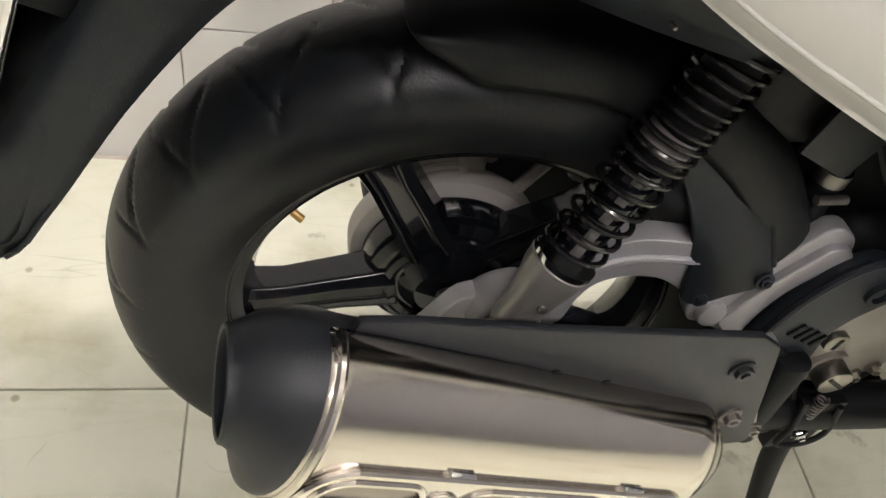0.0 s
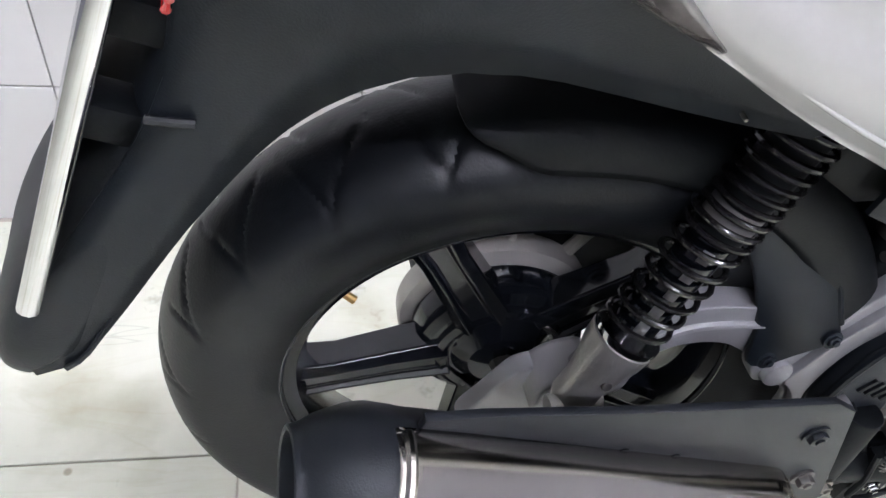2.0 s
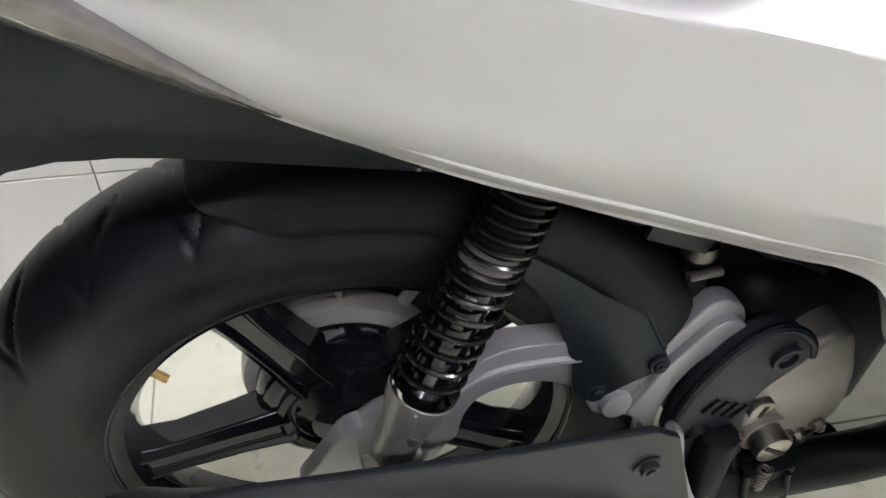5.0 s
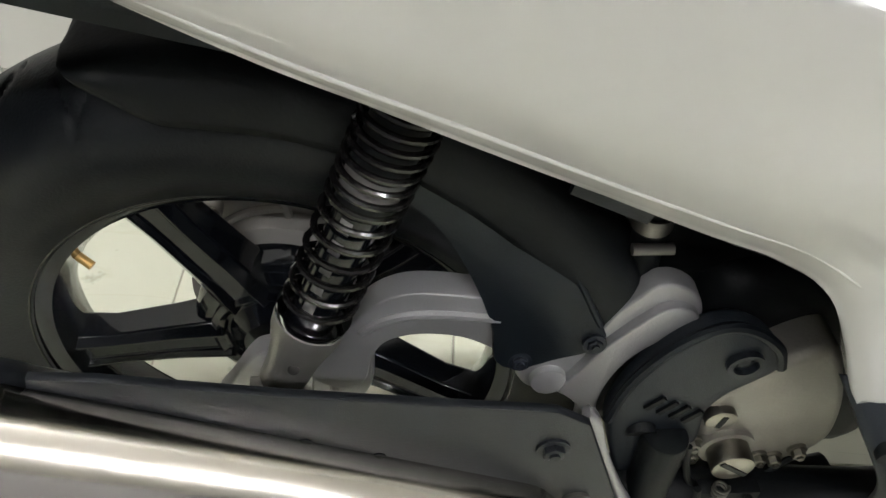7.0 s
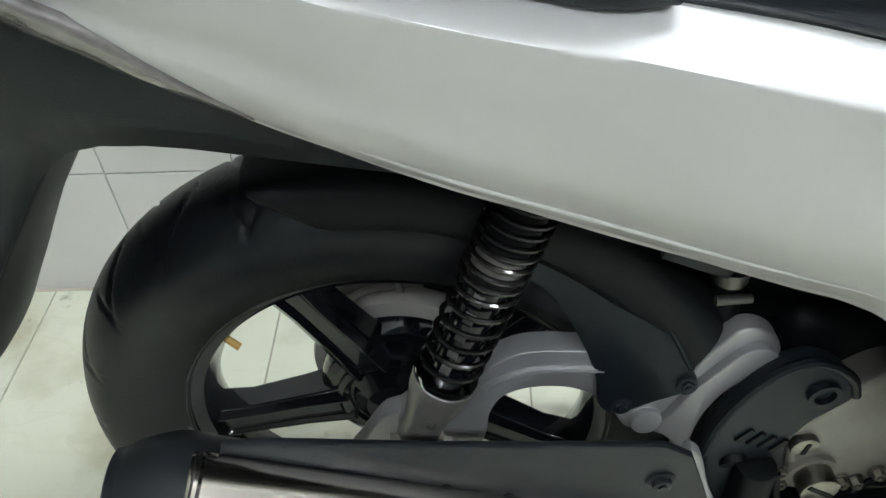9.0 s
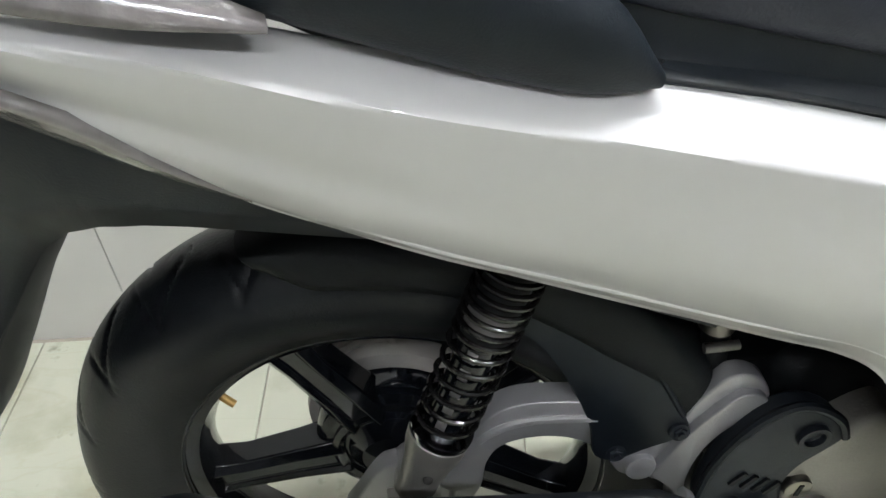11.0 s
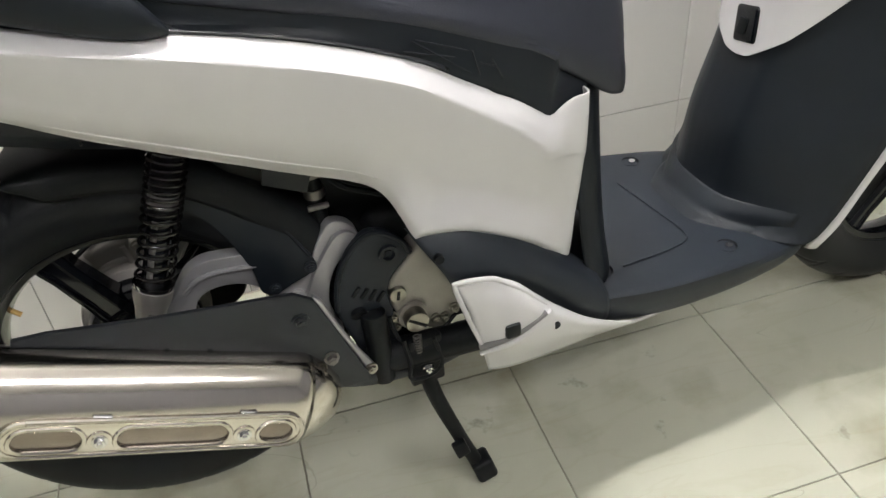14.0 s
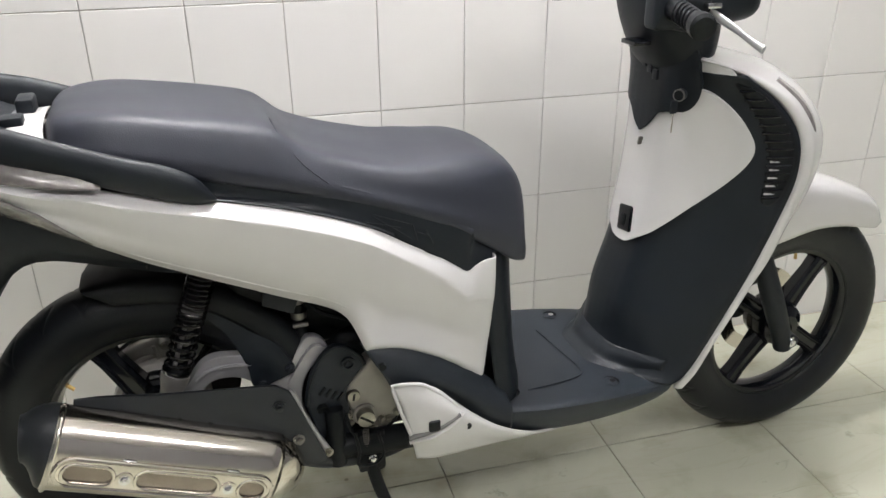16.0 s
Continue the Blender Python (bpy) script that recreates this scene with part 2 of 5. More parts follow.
def join(bm, other):
    tmp = bpy.data.meshes.new("tmp")
    other.to_mesh(tmp)
    other.free()
    bm.from_mesh(tmp)
    bpy.data.meshes.remove(tmp)
    return bm


def moved(bm, m):
    bmesh.ops.transform(bm, matrix=m, verts=bm.verts)
    return bm


def mirrored(bm):
    bmesh.ops.scale(bm, vec=(1, -1, 1), verts=bm.verts)
    bmesh.ops.reverse_faces(bm, faces=bm.faces)
    return bm


def part(name, bm, material, parent=None, label="", smooth=40, thick=0.0, bevel=0.0, sub=0):
    """Links a bmesh as one mesh object under a thing or a part."""
    me = bpy.data.meshes.new(name)
    bm.to_mesh(me)
    bm.free()
    me.materials.append(material)
    if smooth:
        me.shade_smooth()
        me.set_sharp_from_angle(angle=radians(smooth))
    ob = new(name, me)
    if parent:
        ob.parent = parent
    if label:
        ob["label"] = label
    if thick:
        mod = ob.modifiers.new("thickness", "SOLIDIFY")
        mod.thickness, mod.offset = thick, -1
    if bevel:
        mod = ob.modifiers.new("edge", "BEVEL")
        mod.width, mod.segments, mod.limit_method, mod.angle_limit = bevel, 2, "ANGLE", radians(35)
    if sub:
        mod = ob.modifiers.new("smooth", "SUBSURF")
        mod.levels = mod.render_levels = sub
    return ob


def thing(name, m, label, category, group=""):
    ob = new(name)
    ob.matrix_world = m
    return tagged(ob, label, category, group)


# ---- room ----
WALL_Y = 1.458
X0, X1, Y0, ROOM_H = -2.6, 4.4, -3.2, 2.75
wall_n = tagged(part("wall_north", block(X0, X1, WALL_Y + 0.003, WALL_Y + 0.16, 0, ROOM_H), WALL_GROUT), "wall clad in cream glazed ceramic tiles with thin grout lines", "wall", kind="structure")
floor = tagged(part("floor", block(X0, X1, Y0, WALL_Y + 0.16, -0.12, -0.004), GROUT), "floor of large pale greenish polished tiles with dark joints", "floor", kind="structure")
# walls out of view close the room; grey chosen to darken reflections and fill
tagged(part("wall_west", block(X0 - 0.15, X0, Y0, WALL_Y + 0.16, -0.12, ROOM_H), UNSEEN_WALL), "plain wall out of view, grey to darken reflections", "wall", kind="structure")
tagged(part("wall_east", block(X1, X1 + 0.15, Y0, WALL_Y + 0.16, -0.12, ROOM_H), UNSEEN_WALL), "plain wall out of view, grey to darken reflections", "wall", kind="structure")
tagged(part("wall_south", block(X0 - 0.15, X1 + 0.15, Y0 - 0.15, Y0, -0.12, ROOM_H), UNSEEN_WALL), "plain wall out of view, grey to darken reflections", "wall", kind="structure")
tagged(part("ceiling", block(X0 - 0.15, X1 + 0.15, Y0 - 0.15, WALL_Y + 0.16, ROOM_H, ROOM_H + 0.12), PLASTER), "plain white painted ceiling", "ceiling", kind="structure")


def tube_light(x, y, length, power, along_x=True):
    """A ceiling batten with a glowing fluorescent tube."""
    t = thing("ceiling_light", pose(x, y, ROOM_H - 0.002, 0, 0, 0 if along_x else 90), "white fluorescent tube batten fixed under the ceiling", "light", "ceiling lights")
    part("housing", block(-length / 2 - 0.02, length / 2 + 0.02, -0.03, 0.03, -0.05, 0.0, 0.006), PLASTER, t)
    glow = bpy.data.materials.new("tube_glow")
    nt, bsdf = nodes_of(glow)
    bsdf.inputs["Emission Color"].default_value = (1.0, 1.0, 0.985, 1)
    bsdf.inputs["Emission Strength"].default_value = power
    part("tube", rod((-length / 2, 0, -0.07), (length / 2, 0, -0.07), 0.014, 16), glow, t, "glowing white fluorescent tube")
    return t


tube_light(1.05, 1.05, 1.2, 325)
tube_light(0.4, -0.9, 1.2, 80)
tube_light(2.4, -0.9, 1.2, 130)

# ---- the scooter ----
scooter = thing("scooter", pose(0.632, 0.945, 0, 0, 0, 4.5), "white and black motor scooter on its centre stand, tiled floor", "scooter")

def wheel(name, x, z, R, half, spokes_at, disc=False, yaw=0.0, hub_in=0.0, count=5):
    """A cast spoked wheel with its tyre, axle along y."""
    k = half / 0.058
    w = new(name)
    w.parent = scooter
    w.location = (x, 0, z)
    w.rotation_euler = (0, 0, radians(yaw))
    s = R - 0.3
    prof = [(0.204, -0.034), (0.214, -0.041), (0.226, -0.049), (0.243, -0.056), (0.26, -0.058), (0.274, -0.054), (0.286, -0.042), (0.294, -0.027), (0.2985, -0.013), (0.3, 0)]
    prof = prof + [(r, -y) for r, y in reversed(prof[:-1])]
    fine = cr([(r + s, y * k, 0) for r, y in prof], 61)
    n, rows = 720, []
    for i in range(n):
        a = 2 * math.pi * i / n
        row = []
        for j, p in enumerate(fine):
            r, y = p.x, p.y
            # slanted tread grooves, a pair a pitch, running from near the middle out over the shoulder
            u = (i / n * 22 + (0.5 if y > 0 else 0)) % 1.0
            v = abs(y) / half
            if r > 0.27 + s:
                near = min(abs(u - (0.15 + 0.55 * v)) / (0.05 if 0.12 < v < 0.95 else 0.01), abs(u - (0.95 - 0.4 * v)) / (0.045 if 0.45 < v < 0.85 else 0.01))
                r -= 0.002 * max(0, 1 - near * near)
            row.append((r * math.cos(a), y, r * math.sin(a)))
        rows.append(row)
    part("tyre", grid(rows, wrap_u=True), RUBBER, w, "black rubber tyre with slanted tread grooves", smooth=28)
    rim = [(0.206, -0.036), (0.2145, -0.0375), (0.2165, -0.0355), (0.214, -0.033), (0.203, -0.031), (0.194, -0.026), (0.188, -0.012), (0.186, 0.0), (0.188, 0.012), (0.194, 0.026), (0.203, 0.031), (0.214, 0.033), (0.2165, 0.0355), (0.2145, 0.0375), (0.206, 0.036), (0.2, 0.02), (0.198, 0), (0.2, -0.02)]
    part("rim", revolve([(r + s, y * k) for r, y in rim], 96, closed=True), GLOSS, w, "gloss black cast rim", smooth=30)
    part("hub", revolve([(r, y + hub_in * (1 if y < 0 else 0)) for r, y in ((0.012, -0.052), (0.03, -0.05), (0.036, -0.044), (0.05, -0.035), (0.056, -0.02), (0.056, 0.02), (0.05, 0.04), (0.012, 0.042))], 40), GLOSS, w, smooth=30)
    for q in range(count):
        sec = []
        for d, hw, hy in ((0.045, 0.024, 0.024), (0.09, 0.021, 0.02), (0.14, 0.019, 0.018), (0.178, 0.022, 0.02), (0.197 + s, 0.03, 0.024)):
            sec.append([Vector((d, yy * hy + hub_in * 0.45 * max(0, 1 - d / 0.15), zz * hw)) for yy, zz in ((-1, -0.55), (-0.65, -1), (0.65, -1), (1, -0.55), (1, 0.55), (0.65, 1), (-0.65, 1), (-1, 0.55), (-0.72, 0.38), (-0.72, -0.38))])
        part("spoke", moved(grid(sec, wrap_v=True, cap=True), Matrix.Rotation(-radians(spokes_at + 360 / count * q), 4, "Y")), GLOSS, w, smooth=30, bevel=0.0015)
    valve_at = radians(spokes_at + 29)
    c, sn = math.cos(valve_at), math.sin(valve_at)
    part("valve", rod(((0.19 + s) * c, -0.01, (0.19 + s) * sn), ((0.176 + s) * c, -0.014, (0.176 + s) * sn), 0.0035, 10), BRASS, w, "brass tyre valve")
    if disc:
        part("brake_disc", revolve([(0.075, 0.048), (0.11, 0.048), (0.11, 0.053), (0.075, 0.053)], 64, closed=True), STEEL, w, "steel brake disc", smooth=30)
    return w


SPRING = surface("black_spring_steel", (0.008, 0.0075, 0.0075), 0.2, coat=0.3, spec=0.45, vary=0.2, scale=30)
BARE = surface("bare_cast_alloy", (0.5, 0.485, 0.455), 0.36, metal=0.75, vary=0.15, scale=60, bump=0.4, bump_scale=500)
# mid grey for the damper's labels and for shade painted into the step groove
SHADE_LABEL_GREY = surface("shade_and_label_grey", (0.16, 0.155, 0.15), 0.6, vary=0.15, scale=40)
BRASS = surface("brass", (0.5, 0.32, 0.12), 0.35, metal=0.9, vary=0.15, scale=40)
YELLOWED = surface("zinc_bolt", (0.31, 0.295, 0.26), 0.32, metal=1.0, vary=0.2, scale=60)
TIRED_STEEL = surface("tired_steel", (0.2, 0.19, 0.18), 0.4, metal=0.8, vary=0.3, scale=60)
# darkened steel: its colour gives the shallow slots depth and dark reflections
SLOT_SHADE_STEEL = surface("slot_shade_steel", (0.27, 0.23, 0.2), 0.24, metal=0.9, vary=0.3, scale=40)
PLATE = surface("plate_white", (0.62, 0.6, 0.56), 0.4, vary=0.05, scale=20)

rear_wheel = wheel("rear_wheel", -0.0375, 0.362, 0.278, 0.056, 117, yaw=-5.4, hub_in=0.036)
AXLE = pose(-0.0375, 0, 0.362, 0, 0, -5.4)
front_wheel = wheel("front_wheel", 1.316, 0.283, 0.283, 0.047, 54, disc=True, count=4)

LEDGE = surface("satin_ledge", (0.03, 0.032, 0.036), 0.24, spec=0.6, vary=0.1, scale=20)

# white side panels, right and left
PANEL = (
    ((-0.215, 0.882), (-0.215, 0.889), 0.05), ((-0.169, 0.83), (-0.165, 0.871), 0.014), ((-0.082, 0.773), (-0.08, 0.856), 0.003),
    ((0.0, 0.723), (0.0, 0.834), 0.0), ((0.08, 0.68), (0.09, 0.813), 0.0), ((0.15, 0.644), (0.165, 0.793), 0.0), ((0.2, 0.621), (0.225, 0.774), 0.0),
    ((0.24, 0.603), (0.28, 0.753), 0.0), ((0.272, 0.582), (0.33, 0.73), 0.0), ((0.288, 0.552), (0.375, 0.7015), 0.0), ((0.298, 0.526), (0.405, 0.683), 0.0), ((0.308, 0.5245), (0.411, 0.678), 0.0),
    ((0.36, 0.513), (0.438, 0.6625), 0.0), ((0.416, 0.484), (0.4665, 0.641), 0.002), ((0.444, 0.467), (0.4825, 0.6305), 0.003), ((0.468, 0.448), (0.4985, 0.6395), 0.004), ((0.488, 0.43), (0.5145, 0.6455), 0.005), ((0.51, 0.409), (0.535, 0.646), 0.006))


def panel_rows():
    """Sections from the bottom lip over a nearly flat face to a crease and a facet that leans inward."""
    rows = []
    last = len(PANEL) - 1
    for n, ((xb, zb), (xt, zt), yo) in enumerate(PANEL):
        low = (0, 0.2, 0.65, 1)[min(3, max(0, n - 7))]
        keep = (1.0, 0.95, 0.87, 0.75, 0.55, 0.3)[max(0, n - last + 5)]
        fc = (0.875, 0.84, 0.8, 0.765, 0.74, 0.72, 0.71)[max(0, n - 11)]
        out = (0.014, 0.019, 0.017, 0.009, 0.003)[n] if n < 5 else 0
        pts = [(xb + 0.004, -0.126 - 0.02 * low + yo - out, zb + 0.003)]
        for f, y, flare in ((0.0, -0.141, -0.031), (0.02, -0.1435, -0.0335), (0.07, -0.1495, -0.0315), (0.15, -0.157, -0.0205), (0.3, -0.168, 0.0), (0.45, -0.1755, 0.0035), (0.65, -0.182, 0.003), (fc - 0.04, -0.1862, 0.0035), (fc, -0.1865, 0.0035), (fc + 0.012, -0.1852, 0.0025), (fc * 0.5 + 0.5, -0.1745, -0.001), (0.98, -0.1655, 0.0), (1.0, -0.162, 0.0)):
            yy = -0.16 + (y + flare * low + 0.16) * keep + yo - out * max(0, 1 - f / 0.45)
            x = xb + (xt - xb) * f + (0.004 * math.sin(math.pi * f) if n == last else 0)
            pts.append((x, yy, zb + (zt - zb) * f))
        rows.append(pts)
    end = rows[-1]
    rows.append([(p[0] + 0.003, p[1] + 0.012, p[2]) for p in end])
    rows.append([(p[0] + 0.002, p[1] + 0.035, p[2]) for p in end])
    return rows


side = part("side_panel", skin(panel_rows(), 120, 72), WHITE, scooter, "pearl white painted side panel", thick=0.003)
part("side_panel", mirrored(skin(panel_rows(), 70, 24)), WHITE, scooter, "pearl white painted side panel", thick=0.003)

# pressed swage line along the foot of each panel
swage = [Vector(r[3]).lerp(Vector(r[4]), 0.6) + Vector((0, 0.0009, -0.0004)) for r in panel_rows()[2:9]]
part("swage_line", tube(swage, [0.0008, 0.0018, 0.0021, 0.0021, 0.0019, 0.0016, 0.0006], 12, 60), WHITE, side)

# black trim band between panel and seat


def trim_rows():
    rows = []
    for x, zt in ((0.03, 0.827), (0.06, 0.8195), (0.097, 0.811), (0.165, 0.793), (0.225, 0.774), (0.28, 0.753), (0.33, 0.73), (0.375, 0.7015), (0.405, 0.683), (0.438, 0.6625), (0.4665, 0.641)):
        h = 0.052 if x < 0.3 else 0.052 + 0.10 * (x - 0.3)
        xo = 0.025 * h / 0.05
        lip = min(1, max(0, (0.3 - x) / 0.2))
        rows.append([(x, -0.156, zt - 0.006), (x, -0.16 - 0.004 * lip, zt + 0.0015), (x + xo * 0.2, -0.159 + 0.002 * lip, zt + 0.01 - 0.006 * lip), (x + xo * 0.3, -0.158 + 0.007 * lip, zt + 0.015 - 0.008 * lip), (x + xo * 0.6, -0.155 + 0.004 * lip, zt + h * 0.6), (x + xo * 0.75, -0.152, zt + h * 0.8), (x + xo * 0.95, -0.14, zt + h), (x + xo * 1.1, -0.09, zt + h + 0.004)])
    # the tip dips into the panel's notch and runs on behind its front corner
    rows.append([(0.481, -0.15, 0.623), (0.482, -0.1585, 0.63), (0.485, -0.1575, 0.639), (0.488, -0.155, 0.647), (0.495, -0.15, 0.662), (0.5, -0.146, 0.673), (0.508, -0.132, 0.684), (0.514, -0.09, 0.689)])
    rows.append([(0.499, -0.146, 0.626), (0.5, -0.152, 0.632), (0.503, -0.151, 0.64), (0.506, -0.149, 0.646), (0.512, -0.145, 0.655), (0.518, -0.139, 0.664), (0.526, -0.126, 0.673), (0.532, -0.09, 0.678)])
    rows.append([(0.53, -0.14, 0.62), (0.532, -0.144, 0.626), (0.535, -0.142, 0.633), (0.538, -0.14, 0.638), (0.542, -0.136, 0.645), (0.546, -0.13, 0.651), (0.552, -0.118, 0.657), (0.556, -0.09, 0.66)])
    return rows


band = part("trim_band", skin(trim_rows(), 80, 28), BLACK, scooter, "satin black trim band under the seat", thick=0.003, smooth=30)
part("trim_band", mirrored(skin(trim_rows(), 60, 20)), BLACK, scooter, "satin black trim band under the seat", thick=0.003, smooth=30)
# rounded shoulder along the top of the band
part("shoulder", tube([Vector(r[5]).lerp(Vector(r[6]), 0.05) + Vector((0, 0.0035, 0)) for r in trim_rows()[1:11]], 0.0068, 12, 60), VINYL, band, "dark grey rounded shoulder")
# glossy ledge that shows beside the grab rail and thins out forwards
rows = []
for x, zt, k in ((0.085, 0.8145, 0.5), (0.1, 0.81, 1), (0.165, 0.793, 1), (0.225, 0.774, 0.9), (0.28, 0.753, 0.75), (0.33, 0.73, 0.5), (0.36, 0.713, 0.2)):
    rows.append([(x, -0.1635, zt + 0.0022), (x, -0.1615, zt + 0.0042), (x + 0.001, -0.1605 + 0.006 * k, zt + 0.0056), (x + 0.002, -0.1605 + 0.0105 * k, zt + 0.0062)])
part("ledge", skin(rows, 40, 10), LEDGE, band, "glossy black ledge strip", thick=0.002, smooth=50)
# raised outline emblem, drawn as plain bars on the band
for a, b in (((0.345, 0.742), (0.40, 0.724)), ((0.355, 0.751), (0.405, 0.712)), ((0.358, 0.752), (0.415, 0.728)), ((0.405, 0.712), (0.418, 0.702)), ((0.42, 0.727), (0.428, 0.697)), ((0.428, 0.712), (0.447, 0.703)), ((0.443, 0.712), (0.455, 0.688))):
    a, b = (a[0] - 0.033, a[1] + 0.005), (b[0] - 0.033, b[1] + 0.005)
    part("emblem_bar", tube([(p[0], -0.164 + 0.022 * (p[0] - 0.3), p[1]) for p in (a, b)], 0.0009, 8), BLACK, band, "raised black bar of an outline emblem")

# seat: a rider's dip and a raised passenger part with a soft ridge between
def seat_rows():
    rows = []
    for x, zl, zs, zt, wl, wt in ((-0.112, 0.9, 0.905, 0.905, 0.04, 0.02), (-0.108, 0.893, 0.905, 0.925, 0.09, 0.05), (-0.085, 0.886, 0.905, 0.938, 0.122, 0.08), (-0.03, 0.87, 0.905, 0.941, 0.142, 0.1), (0.05, 0.85, 0.888, 0.931, 0.15, 0.108), (0.13, 0.828, 0.868, 0.917, 0.154, 0.11), (0.185, 0.812, 0.85, 0.904, 0.155, 0.108),
                              (0.212, 0.804, 0.84, 0.884, 0.155, 0.108), (0.24, 0.796, 0.829, 0.861, 0.154, 0.11), (0.3, 0.775, 0.803, 0.838, 0.153, 0.116), (0.38, 0.744, 0.775, 0.818, 0.153, 0.118), (0.46, 0.704, 0.748, 0.813, 0.15, 0.112), (0.53, 0.66, 0.718, 0.811, 0.142, 0.1),
                              (0.575, 0.626, 0.692, 0.796, 0.131, 0.087), (0.604, 0.612, 0.668, 0.766, 0.116, 0.074), (0.615, 0.605, 0.642, 0.712, 0.1, 0.064), (0.617, 0.604, 0.62, 0.65, 0.085, 0.052)):
        half = [(wl - 0.02, zl - 0.004), (wl, zl), (wl + 0.004, (zl + zs) / 2), (wl - 0.002, zs), ((wl * 0.72 + wt * 0.28), zs + (zt - zs) * 0.52), ((wl * 0.42 + wt * 0.58), zs + (zt - zs) * 0.82), (wt * 0.92, zt - (zt - zs) * 0.06), (wt * 0.5, zt - 0.001)]
        rows.append([(x, -a, b) for a, b in half] + [(x, 0, zt)] + [(x, a, b) for a, b in reversed(half)])
    return rows


seat = part("seat", skin(seat_rows(), 110, 64, cap=True), VINYL, scooter, "dark grey vinyl dual seat", smooth=60)
part("piping", tube([(0.19, -0.1, 0.907), (0.2, -0.125, 0.885), (0.225, -0.148, 0.848), (0.26, -0.158, 0.815)], 0.0009, 8, 24), VINYL, seat)

# grab rail and rear carrier
for sgn in (1, -1):
    rows = []
    for x, y, z, h, w in ((0.097, -0.168, 0.815, 0.003, 0.004), (0.07, -0.169, 0.833, 0.02, 0.012), (0.03, -0.168, 0.85, 0.025, 0.014), (-0.02, -0.166, 0.868, 0.024, 0.014), (-0.09, -0.16, 0.894, 0.024, 0.014), (-0.16, -0.15, 0.92, 0.024, 0.014), (-0.25, -0.125, 0.945, 0.022, 0.014), (-0.32, -0.08, 0.957, 0.02, 0.014), (-0.345, 0.0, 0.96, 0.018, 0.014)):
        rows.append([(x + w * 0.3 * math.sin(a), sgn * (y - w * math.cos(a)), z + h * math.sin(a)) for a in (2 * math.pi * q / 10 for q in range(10))])
    bm = skin(rows, 50, 20, wrap_v=True, cap=True)
    bmesh.ops.recalc_face_normals(bm, faces=bm.faces)
    part("grab_rail", bm, BLACK, scooter, "satin black plastic grab rail", smooth=50)
carrier = part("rear_carrier", skin([[(-0.13, -0.06, 0.9), (-0.13, 0.0, 0.905), (-0.13, 0.06, 0.9)], [(-0.2, -0.1, 0.925), (-0.2, 0.0, 0.93), (-0.2, 0.1, 0.925)], [(-0.32, -0.08, 0.95), (-0.32, 0.0, 0.957), (-0.32, 0.08, 0.95)]], 14, 14), BLACK, scooter, "black plastic rear carrier", thick=0.02, bevel=0.004)
part("bracket", block(-0.17, -0.14, -0.05, -0.02, 0.905, 0.928, 0.004), BLACK, carrier)
part("bracket", block(-0.155, -0.13, 0.01, 0.06, 0.905, 0.938, 0.005), BLACK, carrier)
part("tail_cover", skin([[(-0.108, -0.135, 0.884), (-0.115, -0.06, 0.914), (-0.115, 0.06, 0.914), (-0.108, 0.135, 0.884)], [(-0.17, -0.12, 0.89), (-0.18, -0.05, 0.913), (-0.18, 0.05, 0.913), (-0.17, 0.12, 0.89)], [(-0.33, -0.05, 0.88), (-0.34, -0.02, 0.89), (-0.34, 0.02, 0.89), (-0.33, 0.05, 0.88)]], 20, 20), WHITE, scooter, "white painted tail cover", thick=0.003)

# tail lamp unit with clear indicator lenses running forward along the panel
lamp = new("tail_lamp")
lamp.parent = scooter
for sgn in (1, -1):
    def lens_rows(rows):
        bm = skin([[(x, sgn * y, z) for x, y, z in r] for r in rows], 24, 8)
        return bm
    part("indicator_lens", lens_rows([[(-0.047, -0.1835, 0.8555), (-0.0465, -0.182, 0.858), (-0.047, -0.179, 0.8605)], [(-0.1, -0.183, 0.863), (-0.1, -0.178, 0.873), (-0.1, -0.166, 0.883)], [(-0.17, -0.165, 0.874), (-0.17, -0.16, 0.889), (-0.17, -0.146, 0.903)], [(-0.25, -0.12, 0.886), (-0.25, -0.115, 0.902), (-0.25, -0.1, 0.916)], [(-0.33, -0.03, 0.895), (-0.33, -0.028, 0.91), (-0.33, -0.02, 0.92)]]), LENS, lamp, "clear ribbed indicator lens", thick=0.006)
    part("side_lens", lens_rows([[(-0.072, -0.157, 0.768), (-0.072, -0.159, 0.7695), (-0.072, -0.161, 0.7715)], [(-0.1, -0.156, 0.782), (-0.1, -0.163, 0.788), (-0.0995, -0.1685, 0.7955)], [(-0.125, -0.154, 0.796), (-0.125, -0.165, 0.806), (-0.124, -0.173, 0.82)], [(-0.17, -0.146, 0.82), (-0.17, -0.16, 0.832), (-0.17, -0.173, 0.85)], [(-0.25, -0.09, 0.835), (-0.25, -0.112, 0.855), (-0.25, -0.115, 0.88)], [(-0.33, -0.02, 0.84), (-0.335, -0.025, 0.868), (-0.335, -0.025, 0.893)]]), LENS, lamp, "clear lower tail lamp lens", thick=0.006)
